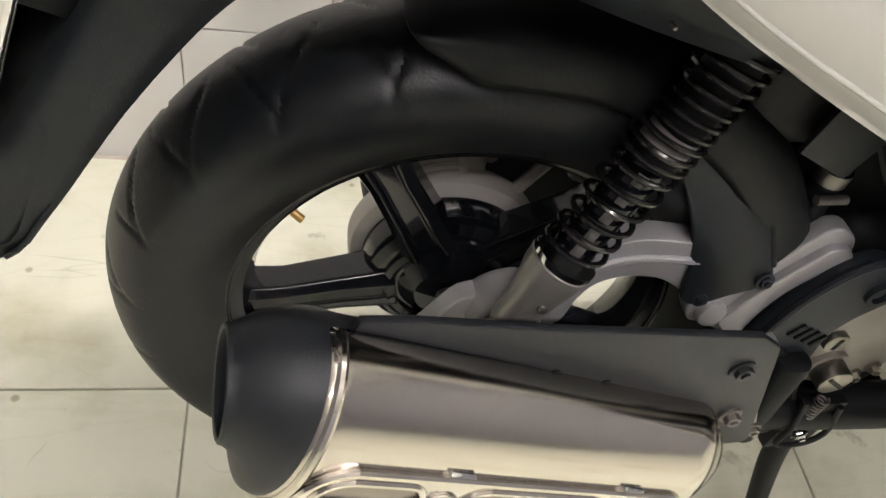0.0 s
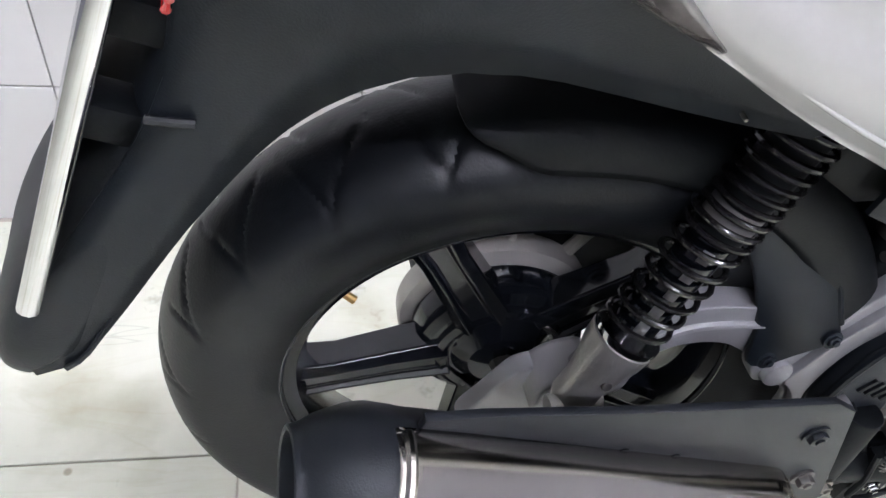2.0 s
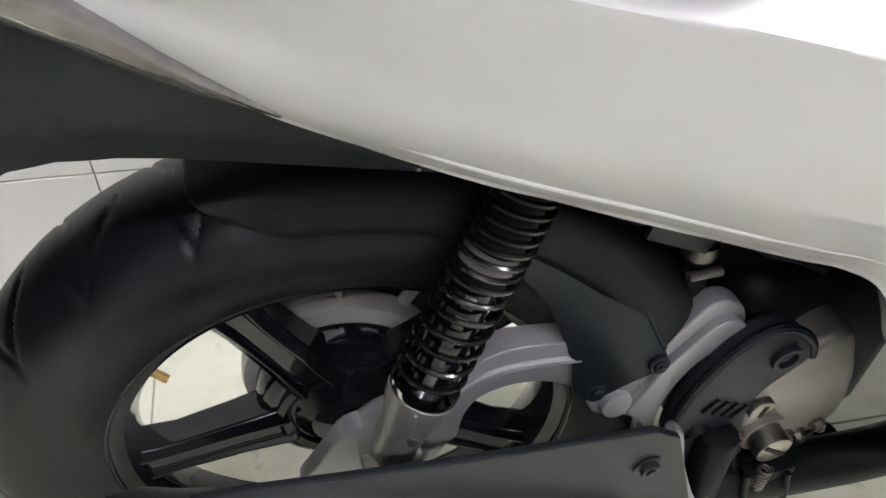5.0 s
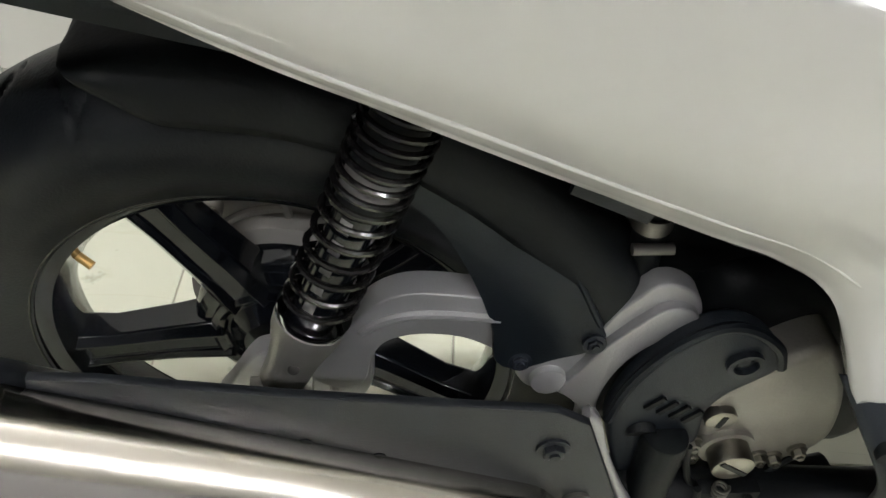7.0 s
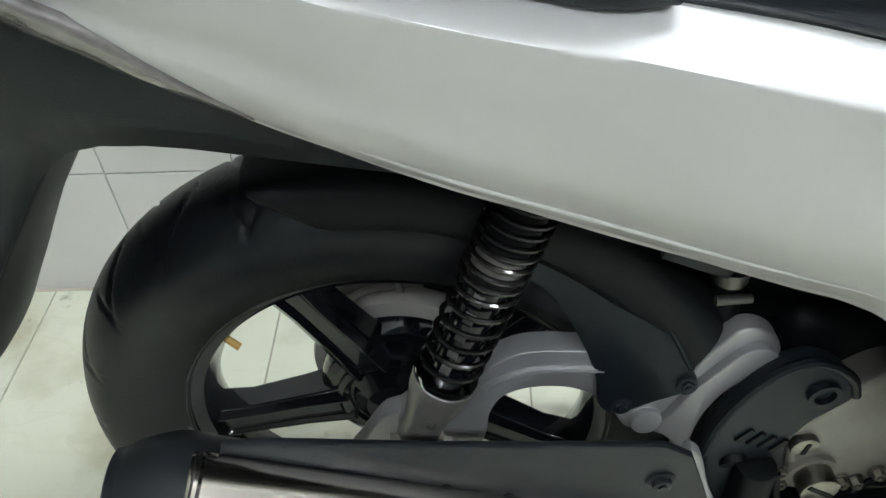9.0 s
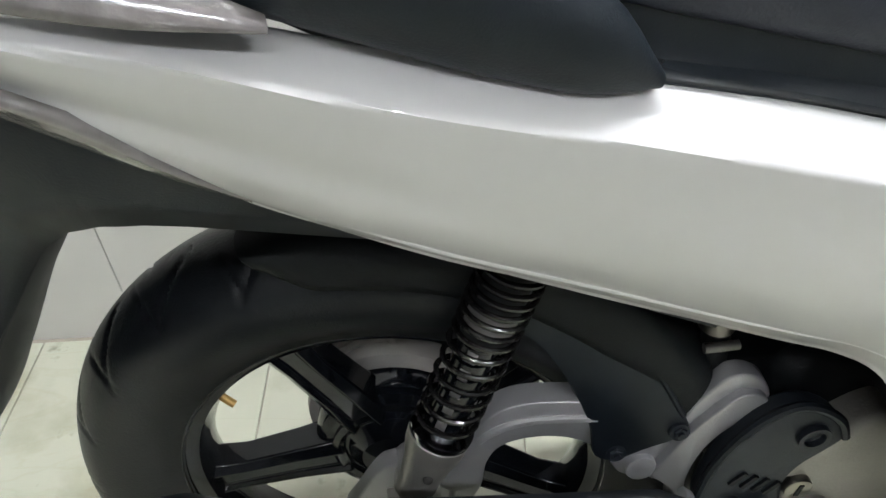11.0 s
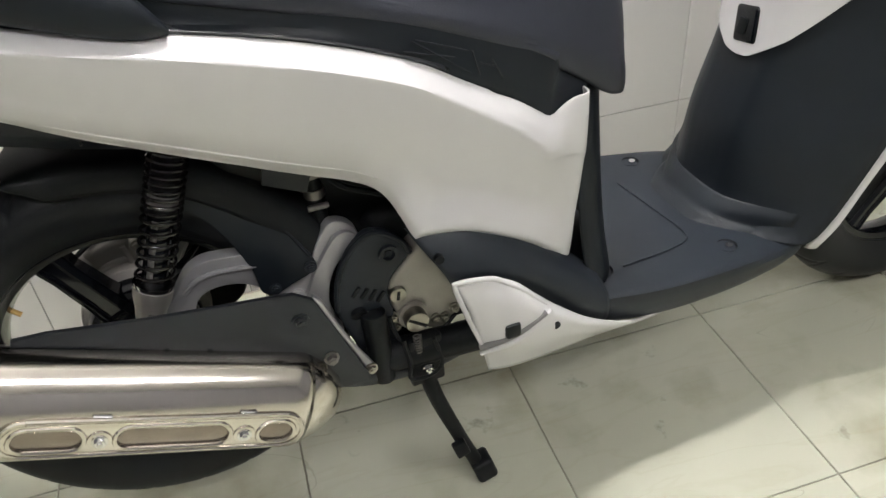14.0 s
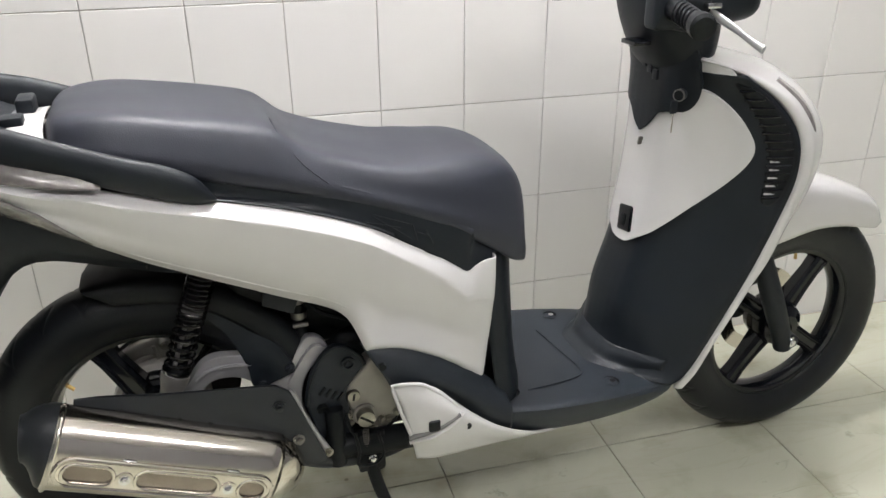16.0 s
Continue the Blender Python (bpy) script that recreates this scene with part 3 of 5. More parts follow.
part("red_lens", skin([[(-0.2, -0.137, 0.858), (-0.205, -0.137, 0.872), (-0.2, -0.132, 0.884)], [(-0.29, -0.07, 0.85), (-0.3, -0.072, 0.872), (-0.29, -0.068, 0.892)], [(-0.335, 0, 0.848), (-0.35, 0, 0.872), (-0.338, 0, 0.893)], [(-0.29, 0.07, 0.85), (-0.3, 0.072, 0.872), (-0.29, 0.068, 0.892)], [(-0.2, 0.137, 0.858), (-0.205, 0.137, 0.872), (-0.2, 0.132, 0.884)]], 24, 10), RED, lamp, "red tail lamp lens", thick=0.006)

# inner fender skirt and rear mudguard
skirt = [(0.30, 0.55), (0.26, 0.605), (0.2, 0.63), (0.1, 0.655), (0.021, 0.681), (-0.033, 0.702), (-0.089, 0.727), (-0.122, 0.7405), (-0.145, 0.744), (-0.163, 0.74), (-0.18, 0.729), (-0.2, 0.708), (-0.22, 0.683), (-0.24, 0.656), (-0.262, 0.626), (-0.282, 0.594), (-0.302, 0.56), (-0.318, 0.534), (-0.33, 0.514), (-0.342, 0.503), (-0.356, 0.494), (-0.366, 0.495), (-0.366, 0.52), (-0.35, 0.56), (-0.315, 0.62), (-0.272, 0.69), (-0.25, 0.76), (-0.245, 0.86), (-0.2, 0.868), (-0.17, 0.852), (-0.08, 0.785), (0.0, 0.74), (0.15, 0.675), (0.25, 0.63)]


def skirt_side(sgn):
    def wide(x, z):
        unit = lambda v: min(1, max(0, v)) ** 2 * (3 - 2 * min(1, max(0, v)))
        return 0.15 - 0.062 * unit((0.8 - z) / 0.16) - 0.017 * unit((-0.25 - x) / 0.13) - 0.05 * unit((-0.13 - x) / 0.17) * unit((z - 0.64) / 0.14)
    outer = cr([(x, 0, z) for x, z in skirt], 90, closed=True)
    bm = bmesh.new()
    vs = [bm.verts.new(p) for p in outer]
    es = [bm.edges.new((vs[i], vs[(i + 1) % len(vs)])) for i in range(len(vs))]
    bmesh.ops.triangle_fill(bm, use_beauty=True, edges=es)
    bmesh.ops.subdivide_edges(bm, edges=bm.edges, cuts=2, use_grid_fill=True)
    for v in bm.verts:
        v.co.y = -sgn * wide(v.co.x, v.co.z)
    bmesh.ops.recalc_face_normals(bm, faces=bm.faces)
    if sum(f.normal.y for f in bm.faces) * sgn > 0:
        bmesh.ops.reverse_faces(bm, faces=bm.faces)
    return bm


mud = new("rear_mudguard")
mud.parent = scooter
part("side_skirt", skirt_side(1), BLACK, mud, "matt black plastic inner skirt", thick=0.004, smooth=50)
part("side_skirt", skirt_side(-1), BLACK, mud, "matt black plastic inner skirt", thick=0.004, smooth=50)
rows = []
for x, z, w in ((-0.389, 0.484, 0.06), (-0.389, 0.494, 0.07), (-0.385, 0.515, 0.075), (-0.368, 0.553, 0.078), (-0.335, 0.602, 0.081), (-0.29, 0.667, 0.083), (-0.264, 0.727, 0.088), (-0.25, 0.83, 0.092)):
    e = 0.05 - 0.024 * max(0, min(1, (0.52 - z) / 0.03))
    rows.append([(x + e, -w, z + 0.3 * (0.05 - e)), (x + 0.022, -w, z), (x + 0.006, -w * 0.86, z), (x, -w * 0.5, z), (x, 0, z), (x, w * 0.5, z), (x + 0.006, w * 0.86, z), (x + 0.022, w, z), (x + e, w, z + 0.3 * (0.05 - e))])
part("flap", skin(rows, 30, 40), BLACK, mud, "matt black curved mudguard flap", thick=0.004)
rows = []
for x, z in skirt[5:20]:
    into = (Vector((-0.0375, 0, 0.362)) - Vector((x, 0, z))).normalized()
    w = 0.086 - 0.01 * max(0, (-0.25 - x) / 0.1)
    rows.append([Vector((x, -w, z)) - into * 0.004, Vector((x, -w * 0.5, z)) + into * 0.006, Vector((x, 0, z)) + into * 0.009, Vector((x, w * 0.5, z)) + into * 0.006, Vector((x, w, z)) - into * 0.004])
part("liner", skin(rows, 40, 16), BLACK, mud, "matt black arched inner liner", thick=0.003, smooth=60)
part("rib", tube([(-0.251, -0.0935, 0.694), (-0.26, -0.0925, 0.6945), (-0.271, -0.0905, 0.695)], 0.0022, 8), LEDGE, mud, "raised satin rib")
part("rib", tube([(-0.226, -0.117, 0.77), (-0.24, -0.1075, 0.7695), (-0.256, -0.095, 0.768)], 0.0028, 8), LEDGE, mud, "raised satin rib")
part("rivet", rod((-0.0125, -0.112, 0.7046), (-0.0125, -0.1175, 0.7043), 0.0012, 10, 0.0003), TIRED_STEEL, mud, "bright clip in the skirt edge")
plate_m = Matrix.Translation((-0.303, 0, 0.683)) @ Euler((0, radians(21), 0)).to_matrix().to_4x4()
plate = part("number_plate", moved(block(-0.002, 0.0, -0.095, 0.095, -0.105, 0.12, 0.0008), plate_m), PLATE, mud, "pale number plate in a steel frame")
part("frame", moved(tube([(-0.001, -0.096, -0.106), (-0.001, -0.096, 0.121), (-0.001, 0.096, 0.121), (-0.001, 0.096, -0.106), (-0.001, -0.096, -0.106)], 0.0055, 10, squash=0.8), plate_m), CHROME, plate, "bright steel plate frame")
for zz in (0.075, 0.02, -0.035):
    part("plate_bar", moved(block(-0.0034, -0.0022, -0.07, 0.07, zz - 0.018, zz + 0.012), plate_m), DARK, plate, "dark bar in place of writing")
for yy, zz in ((-0.062, 0.055), (-0.062, 0.0), (0.062, 0.055), (0.062, 0.0)):
    part("plate_stay", moved(block(0.0005, 0.03, yy - 0.012, yy + 0.012, zz - 0.01, zz + 0.01, 0.003), plate_m), DARK, plate)
reflector = part("side_reflector", tube([(-0.2435, -0.1085, 0.784), (-0.25, -0.102, 0.768), (-0.255, -0.0965, 0.749)], 0.0016, 8, 12), RED, mud, "small red side reflector strip")
for k in range(7):
    part("reflector_bead", rod((-0.2437 - 0.0019 * k, -0.1095 + 0.002 * k, 0.7825 - 0.0055 * k), (-0.2437 - 0.0019 * k, -0.106 + 0.002 * k, 0.7825 - 0.0055 * k), 0.0021, 8), RED, reflector)

# hugger over the rear wheel
rows = []
for a, w, d in ((105.5, 0.036, 0.002), (105, 0.05, 0.006), (103.6, 0.057, 0.012), (101, 0.059, 0.021), (98, 0.0595, 0.033), (95.5, 0.0595, 0.038), (92, 0.0595, 0.0385), (80, 0.06, 0.037), (66, 0.06, 0.04), (48, 0.06, 0.045), (30, 0.059, 0.045), (14, 0.057, 0.042)):
    r = 0.292 + 0.006 * max(0, (a - 80) / 25)
    c, s = math.cos(radians(a)), math.sin(radians(a))
    rows.append([((r - d) * c, -w, (r - d) * s), ((r - 0.55 * d) * c, -w - 0.001, (r - 0.55 * d) * s), ((r - 0.2 * d) * c, -w * 0.93, (r - 0.2 * d) * s), (r * c, -w * 0.7, r * s), ((r + 0.003) * c, 0, (r + 0.003) * s), (r * c, w * 0.7, r * s), ((r - 0.2 * d) * c, w * 0.93, (r - 0.2 * d) * s), ((r - d) * c, w, (r - d) * s)])
hugger = part("wheel_hugger", moved(skin(rows, 60, 34), AXLE), DARK, scooter, "black plastic fender hugging the rear tyre", thick=0.003, smooth=35)
# crescent-shaped shield that runs round the front of the tyre down to the swing arm
shield = cr([(0.03, 0, 0.628), (0.06, 0, 0.622), (0.088, 0, 0.608), (0.115, 0, 0.59), (0.14, 0, 0.563), (0.163, 0, 0.529), (0.182, 0, 0.488), (0.193, 0, 0.463), (0.183, 0, 0.451), (0.16, 0, 0.443), (0.136, 0, 0.434), (0.119, 0, 0.443), (0.114, 0, 0.48), (0.096, 0, 0.532), (0.074, 0, 0.572), (0.045, 0, 0.598), (0.025, 0, 0.612)], 80, closed=True)
lean = Matrix(((1, 0, 0, 0), (0, 1, 0.125, -0.0563), (0, 0, 0.9, 0.045), (0, 0, 0, 1)))
part("shield", moved(prism([(p.x, p.z) for p in shield], -0.0885, -0.0815, bevel=0.003), lean), BLACK, hugger, "matt black plastic crescent shield", smooth=30)
part("rolled_edge", moved(tube([(p.x, -0.087, p.z) for p in shield[8:34]], 0.0026, 8), lean), BLACK, hugger)
part("bolt", hexbolt((0.136, -0.0885, 0.444), (0, -1, 0.2), 0.0055, 0.004), GREY_PLASTIC, hugger)
part("bolt", hexbolt((0.184, -0.0885, 0.462), (0, -1, 0.2), 0.0055, 0.004), GREY_PLASTIC, hugger)


# right swing arm casting: a curved rear branch, a forked front casting, the axle plate
def plate_of(points, n, y0, y1, bevel=0.003, seg=3):
    """A rounded plate from a smooth outline of (x, z)."""
    return prism([(p.x, p.z) for p in cr([(a, 0, b) for a, b in points], n, True)], y0, y1, bevel=bevel, seg=seg)


rear_branch = [(-0.012, 0.425), (-0.004, 0.45), (0.012, 0.462), (0.024, 0.476), (0.037, 0.493), (0.052, 0.503), (0.07, 0.506), (0.1, 0.502), (0.125, 0.495), (0.13, 0.46), (0.135, 0.432), (0.122, 0.443), (0.098, 0.459), (0.07, 0.464), (0.047, 0.457), (0.036, 0.438), (0.03, 0.41), (0.01, 0.402)]
arm = part("swing_arm", plate_of(rear_branch, 110, -0.08, -0.06, 0.004), ALU, scooter, "grey painted cast swing arm", smooth=35)
part("rib", tube([(0.03, -0.08, 0.468), (0.042, -0.081, 0.479), (0.06, -0.081, 0.486), (0.085, -0.081, 0.486), (0.12, -0.081, 0.481)], 0.0035, 8, 24), ALU, arm)
front_fork = [(0.134, 0.43), (0.132, 0.441), (0.152, 0.449), (0.173, 0.456), (0.186, 0.465), (0.194, 0.484), (0.206, 0.502), (0.216, 0.513), (0.229, 0.514), (0.244, 0.504), (0.252, 0.488), (0.25, 0.476), (0.239, 0.468), (0.2285, 0.462), (0.2135, 0.445), (0.2035, 0.42), (0.2, 0.39), (0.206, 0.36), (0.212, 0.34), (0.204, 0.322), (0.19, 0.345), (0.186, 0.378), (0.172, 0.392), (0.16, 0.4), (0.146, 0.404), (0.137, 0.418)]
part("front_casting", plate_of(front_fork, 130, -0.083, -0.066, 0.004), ALU, arm, "grey painted forked front casting", smooth=35)
web = [(0.168, 0.409), (0.175, 0.426), (0.19, 0.456), (0.211, 0.486), (0.225, 0.499), (0.239, 0.498), (0.249, 0.487), (0.247, 0.478), (0.237, 0.471), (0.2265, 0.465), (0.2115, 0.4465), (0.202, 0.421), (0.1985, 0.39), (0.203, 0.362), (0.197, 0.352), (0.19, 0.378), (0.179, 0.395)]
part("raised_web", plate_of(web, 100, -0.0905, -0.079, 0.005, 4), ALU, arm, smooth=40)
part("pivot_bolt", hexbolt((0.25, -0.086, 0.474), (0.15, -1, -0.15), 0.007, 0.009), YELLOWED, arm, "zinc plated pivot bolt")
part("boss", rod((0.159, -0.09, 0.418), (0.159, -0.075, 0.416), 0.013, 28, 0.003), ALU, arm)
part("axle_plate", plate_of([(-0.085, 0.352), (-0.07, 0.378), (-0.052, 0.408), (-0.04, 0.416), (-0.01, 0.42), (0.022, 0.425), (0.036, 0.4), (0.03, 0.36), (0.0, 0.328), (-0.05, 0.322), (-0.078, 0.332)], 60, -0.058, -0.04), ALU, arm, "silver painted axle plate", smooth=30)
part("shock_mount", skin([[(-0.04 + dx, y, 0.405 + dz) for y in (-0.042, -0.06, -0.078)] for dx, dz in ((0.0, -0.01), (0.005, 0.012), (0.02, 0.024), (0.04, 0.026), (0.052, 0.01), (0.05, -0.02))], 24, 10), ALU, arm, thick=0.006, smooth=40)
part("axle_nut", hexbolt((-0.0375, -0.012, 0.3625), (0, -1, 0), 0.013, 0.014), YELLOWED, arm)

# rear shock absorbers
def shock(sgn):
    s = new("shock_absorber")
    s.parent = scooter
    lo, hi = Vector((-0.0225, -0.096 * sgn, 0.438)), Vector((0.0935, -0.07 * sgn, 0.737))
    d = (hi - lo).normalized()
    L = (hi - lo).length
    at = lambda f: lo + d * (L * f)
    part("body", tube([at(0.12), at(0.5)], 0.0148, 20), GLOSS, s, "gloss black damper body")
    part("sleeve", tube([at(0.5), at(0.72), at(0.98)], 0.0165, 20), DARK, s)
    part("collar", tube([at(0.2), at(0.212), at(0.226)], [0.021, 0.0238, 0.0238], 28), CHROME, s, "bright spring seat ring")
    n = Vector((0, 1, 0)).cross(d).normalized()
    b = d.cross(n)
    # a progressive spring: wide coils below, tight coils above
    pts, turn, f = [], 0.0, 0.232
    while f < 0.99:
        a = 2 * math.pi * turn
        pts.append(at(f) + 0.0212 * (math.cos(a) * n + math.sin(a) * b))
        pitch = 0.0142 if f < 0.5 else 0.0088
        f += pitch / L / 22
        turn += 1 / 22
    part("coil_spring", tube(pts, 0.0022, 8), SPRING, s, "gloss black coil spring")
    part("lower_clevis", tube([at(-0.02), at(0.0), at(0.06), at(0.115), at(0.165), at(0.205)], [0.013, 0.016, 0.016, 0.0185, 0.0225, 0.0235], 28), BARE, s, "bare cast alloy lower mount")
    part("sticker", tube([at(0.53), at(0.58)], 0.017, 24), SHADE_LABEL_GREY, s, "grey maker's label")
    side_dir = (Vector((-0.25, -0.75 * sgn, 0.6)) - d * Vector((-0.25, -0.75 * sgn, 0.6)).dot(d)).normalized()
    for i in range(5):
        c = at(0.27 + 0.05 * i)
        w = d.cross(side_dir)
        bm = bmesh.new()
        q = [c + side_dir * 0.015 + w * sx * 0.0036 + d * sz * 0.0045 for sx, sz in ((-1, -1), (1, -1), (1, 1), (-1, 1))]
        bm.faces.new([bm.verts.new(p) for p in q])
        part("label_mark", bm, SHADE_LABEL_GREY, s, "grey rectangular mark", thick=0.0008)
    part("cross_bolt", tube([at(0.0) + Vector((0.02, -0.004 * sgn, 0)), at(0.0) + Vector((-0.02, -0.006 * sgn, 0))], 0.008, 16), CAST, s)
    part("bolt", hexbolt(at(0.0) + Vector((0, -0.012 * sgn, -0.006)), (0, -1 * sgn, -0.1), 0.0075, 0.008), CHROME, s, "bright hexagon bolt")
    part("rivet", rod(at(0.1) + Vector((0.0, -0.016 * sgn, 0.004)), at(0.1) + Vector((0, -0.0195 * sgn, 0.0055)), 0.0038, 14, 0.0008), TIRED_STEEL, s)
    return s


shock(1)
shock(-1)

# final drive case and brake on the far side of the wheel
def ring_of(cx, cz, rx, rz, y):
    return [(cx + rx * math.cos(a), y, cz + rz * math.sin(a)) for a in (2 * math.pi * q / 10 for q in range(10))]


# case coloured near black in place of the shade behind the shock
gear = part("final_drive", skin([ring_of(0.02, 0.4, 0.06, 0.075, 0.065), ring_of(0.0, 0.395, 0.1, 0.1, 0.08), ring_of(0.0, 0.39, 0.1, 0.1, 0.15)], 14, 40, wrap_v=True, cap=True), DARK, scooter, "final drive case coloured dark for its shade, with bare alloy walls")
part("drum", revolve([(0.03, -0.004), (0.064, -0.002), (0.071, 0.003), (0.074, 0.01), (0.0745, 0.03), (0.068, 0.034), (0.02, 0.04)], 64), GLOSS, rear_wheel, "black wheel drum", smooth=30)
part("drum_ring", revolve([(0.048, -0.006), (0.053, -0.009), (0.058, -0.006), (0.058, 0.0), (0.048, 0.0)], 56, closed=True), GLOSS, rear_wheel, smooth=30)
plate_bm = moved(revolve([(0.02, 0.034), (0.078, 0.034), (0.084, 0.037), (0.086, 0.043), (0.086, 0.056), (0.08, 0.064)], 64), AXLE)
part("brake_plate", plate_bm, CAST, gear, "bare cast alloy brake plate", smooth=30)
part("case_wall", plate_of([(-0.098, 0.405), (-0.098, 0.448), (-0.082, 0.47), (-0.05, 0.482), (-0.02, 0.484), (-0.008, 0.46), (-0.005, 0.4), (-0.01, 0.34), (-0.06, 0.32), (-0.09, 0.36)], 60, 0.052, 0.11, 0.008), CAST, gear, "bare cast alloy case wall", smooth=35)
# front half of the alloy wall, its shade put into the colour
part("shaded_wall", plate_of([(-0.012, 0.484), (0.03, 0.48), (0.085, 0.455), (0.105, 0.41), (0.1, 0.34), (0.02, 0.3), (-0.012, 0.33)], 60, 0.054, 0.11, 0.008), DARK, gear, "case wall coloured dark for the shade it lies in", smooth=35)
part("case_rib", tube([(-0.09, 0.05, 0.432), (-0.06, 0.049, 0.452), (-0.03, 0.049, 0.456)], 0.0035, 8, 14), CAST, gear)
part("case_rib", tube([(-0.035, 0.05, 0.475), (-0.03, 0.049, 0.45), (-0.032, 0.05, 0.43)], 0.004, 8, 14), CAST, gear)
part("case_rib", tube([(0.05, 0.05, 0.468), (0.03, 0.048, 0.44), (0.02, 0.05, 0.42)], 0.006, 8, 14), CAST, gear)
for x, z in ((-0.088, 0.458), (-0.015, 0.478), (0.07, 0.455)):
    part("lug", rod((x, 0.04, z), (x, 0.075, z), 0.01, 16, 0.002), CAST, gear)
    part("bolt", hexbolt((x, 0.039, z), (0, -1, 0), 0.006, 0.006), YELLOWED, gear)
part("adjuster_nut", rod((-0.112, 0.056, 0.466), (-0.096, 0.056, 0.47), 0.0085, 6, 0.001), BRASS, gear, "yellowed cable adjuster nut")
part("cable", tube([(-0.1, 0.056, 0.469), (-0.05, 0.075, 0.482), (0.06, 0.08, 0.46), (0.16, 0.075, 0.44), (0.24, 0.06, 0.42)], 0.0035, 8, 30), DARK, gear, "black brake cable")
part("lever", tube([(0.12, 0.0, 0.5), (0.09, 0.02, 0.46), (0.07, 0.03, 0.42)], 0.008, 8), CAST, gear)

# exhaust
MA, MB = Vector((-0.190, -0.1575, 0.457)), Vector((0.1247, -0.151, 0.314))
MR, RW, RH = 0.06, 0.0558, 0.0699
ed = (MB - MA).normalized()
ek = ed.cross(Vector((0, -1, 0))).normalized()
ek = ek if ek.z > 0 else -ek


def ex(s, th, r):
    """A point of the silencer: metres along its axis, angle over its outer side, radius."""
    return MA + ed * s + r / MR * (RW * math.cos(th) * Vector((0, -1, 0)) + RH * math.sin(th) * ek)


ML = (MB - MA).length
muffler = new("silencer")
muffler.parent = scooter
rows = []
for s, r in ((-0.004, 0.93), (0.0, 0.99), (0.008, 1.0), (0.012, 0.995), (ML * 0.5, 0.995), (ML - 0.02, 0.995), (ML - 0.006, 0.985), (ML + 0.004, 0.93)):
    rows.append([ex(s, radians(a), MR * r) for a in range(-125, 101, 5)])
part("heat_shield", grid(rows), STEEL, muffler, "polished stainless steel heat shield", thick=0.002, smooth=45)
part("body", grid([[ex(s, 2 * math.pi * q / 40, MR * 0.95) for q in range(40)] for s in (0, 0.1, 0.2, ML)], wrap_v=True, cap=True), HEATBLACK, muffler, "matt black silencer body")
cap_rows = []
for s, rw, rh, up in ((0.012, 0.0535, 0.067, 0), (-0.003, 0.0542, 0.0675, 0), (-0.009, 0.0525, 0.066, 0.1), (-0.017, 0.0475, 0.06, 0.4), (-0.025, 0.042, 0.0505, 0.75), (-0.031, 0.0375, 0.041, 0.95), (-0.0355, 0.0362, 0.0362, 1), (-0.0385, 0.0355, 0.0355, 1), (-0.0395, 0.034, 0.034, 1), (-0.0385, 0.0318, 0.0318, 1), (-0.03, 0.031, 0.031, 1), (-0.012, 0.0305, 0.0305, 1), (-0.01, 0.001, 0.001, 1)):
    tall = ek.lerp(Vector((0.16, 0, 0.987)), up).normalized()
    mid = MA + ed * s + Vector((0, 0.004, 0.004)) * up
    cap_rows.append([mid + rw * math.cos(a) * Vector((0, -1, 0)) + rh * math.sin(a) * tall for a in (2 * math.pi * q / 48 for q in range(48))])
part("end_cap", grid(cap_rows, wrap_v=True), HEATBLACK, muffler, "matt black end cap with a round outlet", smooth=35)
part("seam", tube([ex(0.004, radians(a), MR * 1.005) for a in range(-120, 101, 6)], 0.0035, 8), STEEL, muffler)
part("front_cone", grid([[ex(ML + s, 2 * math.pi * q / 36, MR * r) for q in range(36)] for s, r in ((-0.01, 0.95), (0.004, 0.93), (0.03, 0.72), (0.05, 0.45), (0.055, 0.3))], wrap_v=True, cap=True), STEEL, muffler, "bare steel front cone", smooth=45)


def stadium_flat(s0, s1, hw, n=10):
    """An outline of a long slot, unrolled."""
    out = []
    for q in range(n + 1):
        a = math.pi / 2 + math.pi * q / n
        out.append((s0 + hw + hw * math.cos(a), 0, hw * math.sin(a)))
    for q in range(n + 1):
        a = -math.pi / 2 + math.pi * q / n
        out.append((s1 - hw + hw * math.cos(a), 0, hw * math.sin(a)))
    return out


def stadium(s0, s1, th, hw):
    """The same outline laid on the silencer's outer side."""
    return [ex(s, th + v / RH, MR * 1.033) for s, _, v in stadium_flat(s0, s1, hw)]


SL = radians(-4)
SLOTS = ((0.02, 0.094), (0.124, 0.252), (0.284, ML - 0.016))


def slot_plate():
    """The pressed plate round the three slots, bent over the silencer's side."""
    bm = bmesh.new()
    edges = []
    for s0, s1, hw in [(0.01, ML - 0.006, 0.0255)] + [(a, b, 0.0168) for a, b in SLOTS]:
        loop = [bm.verts.new(p) for p in stadium_flat(s0, s1, hw, 12)]
        edges += [bm.edges.new((loop[i], loop[(i + 1) % len(loop)])) for i in range(len(loop))]
    bmesh.ops.triangle_fill(bm, use_beauty=True, use_dissolve=False, edges=edges)
    bmesh.ops.subdivide_edges(bm, edges=bm.edges, cuts=2, use_grid_fill=True)
    for v in bm.verts:
        v.co = ex(v.co.x, SL + v.co.z / RH, MR * 1.035)
    bmesh.ops.recalc_face_normals(bm, faces=bm.faces)
    if sum(f.normal.y for f in bm.faces) > 0:
        bmesh.ops.reverse_faces(bm, faces=bm.faces)
    return bm


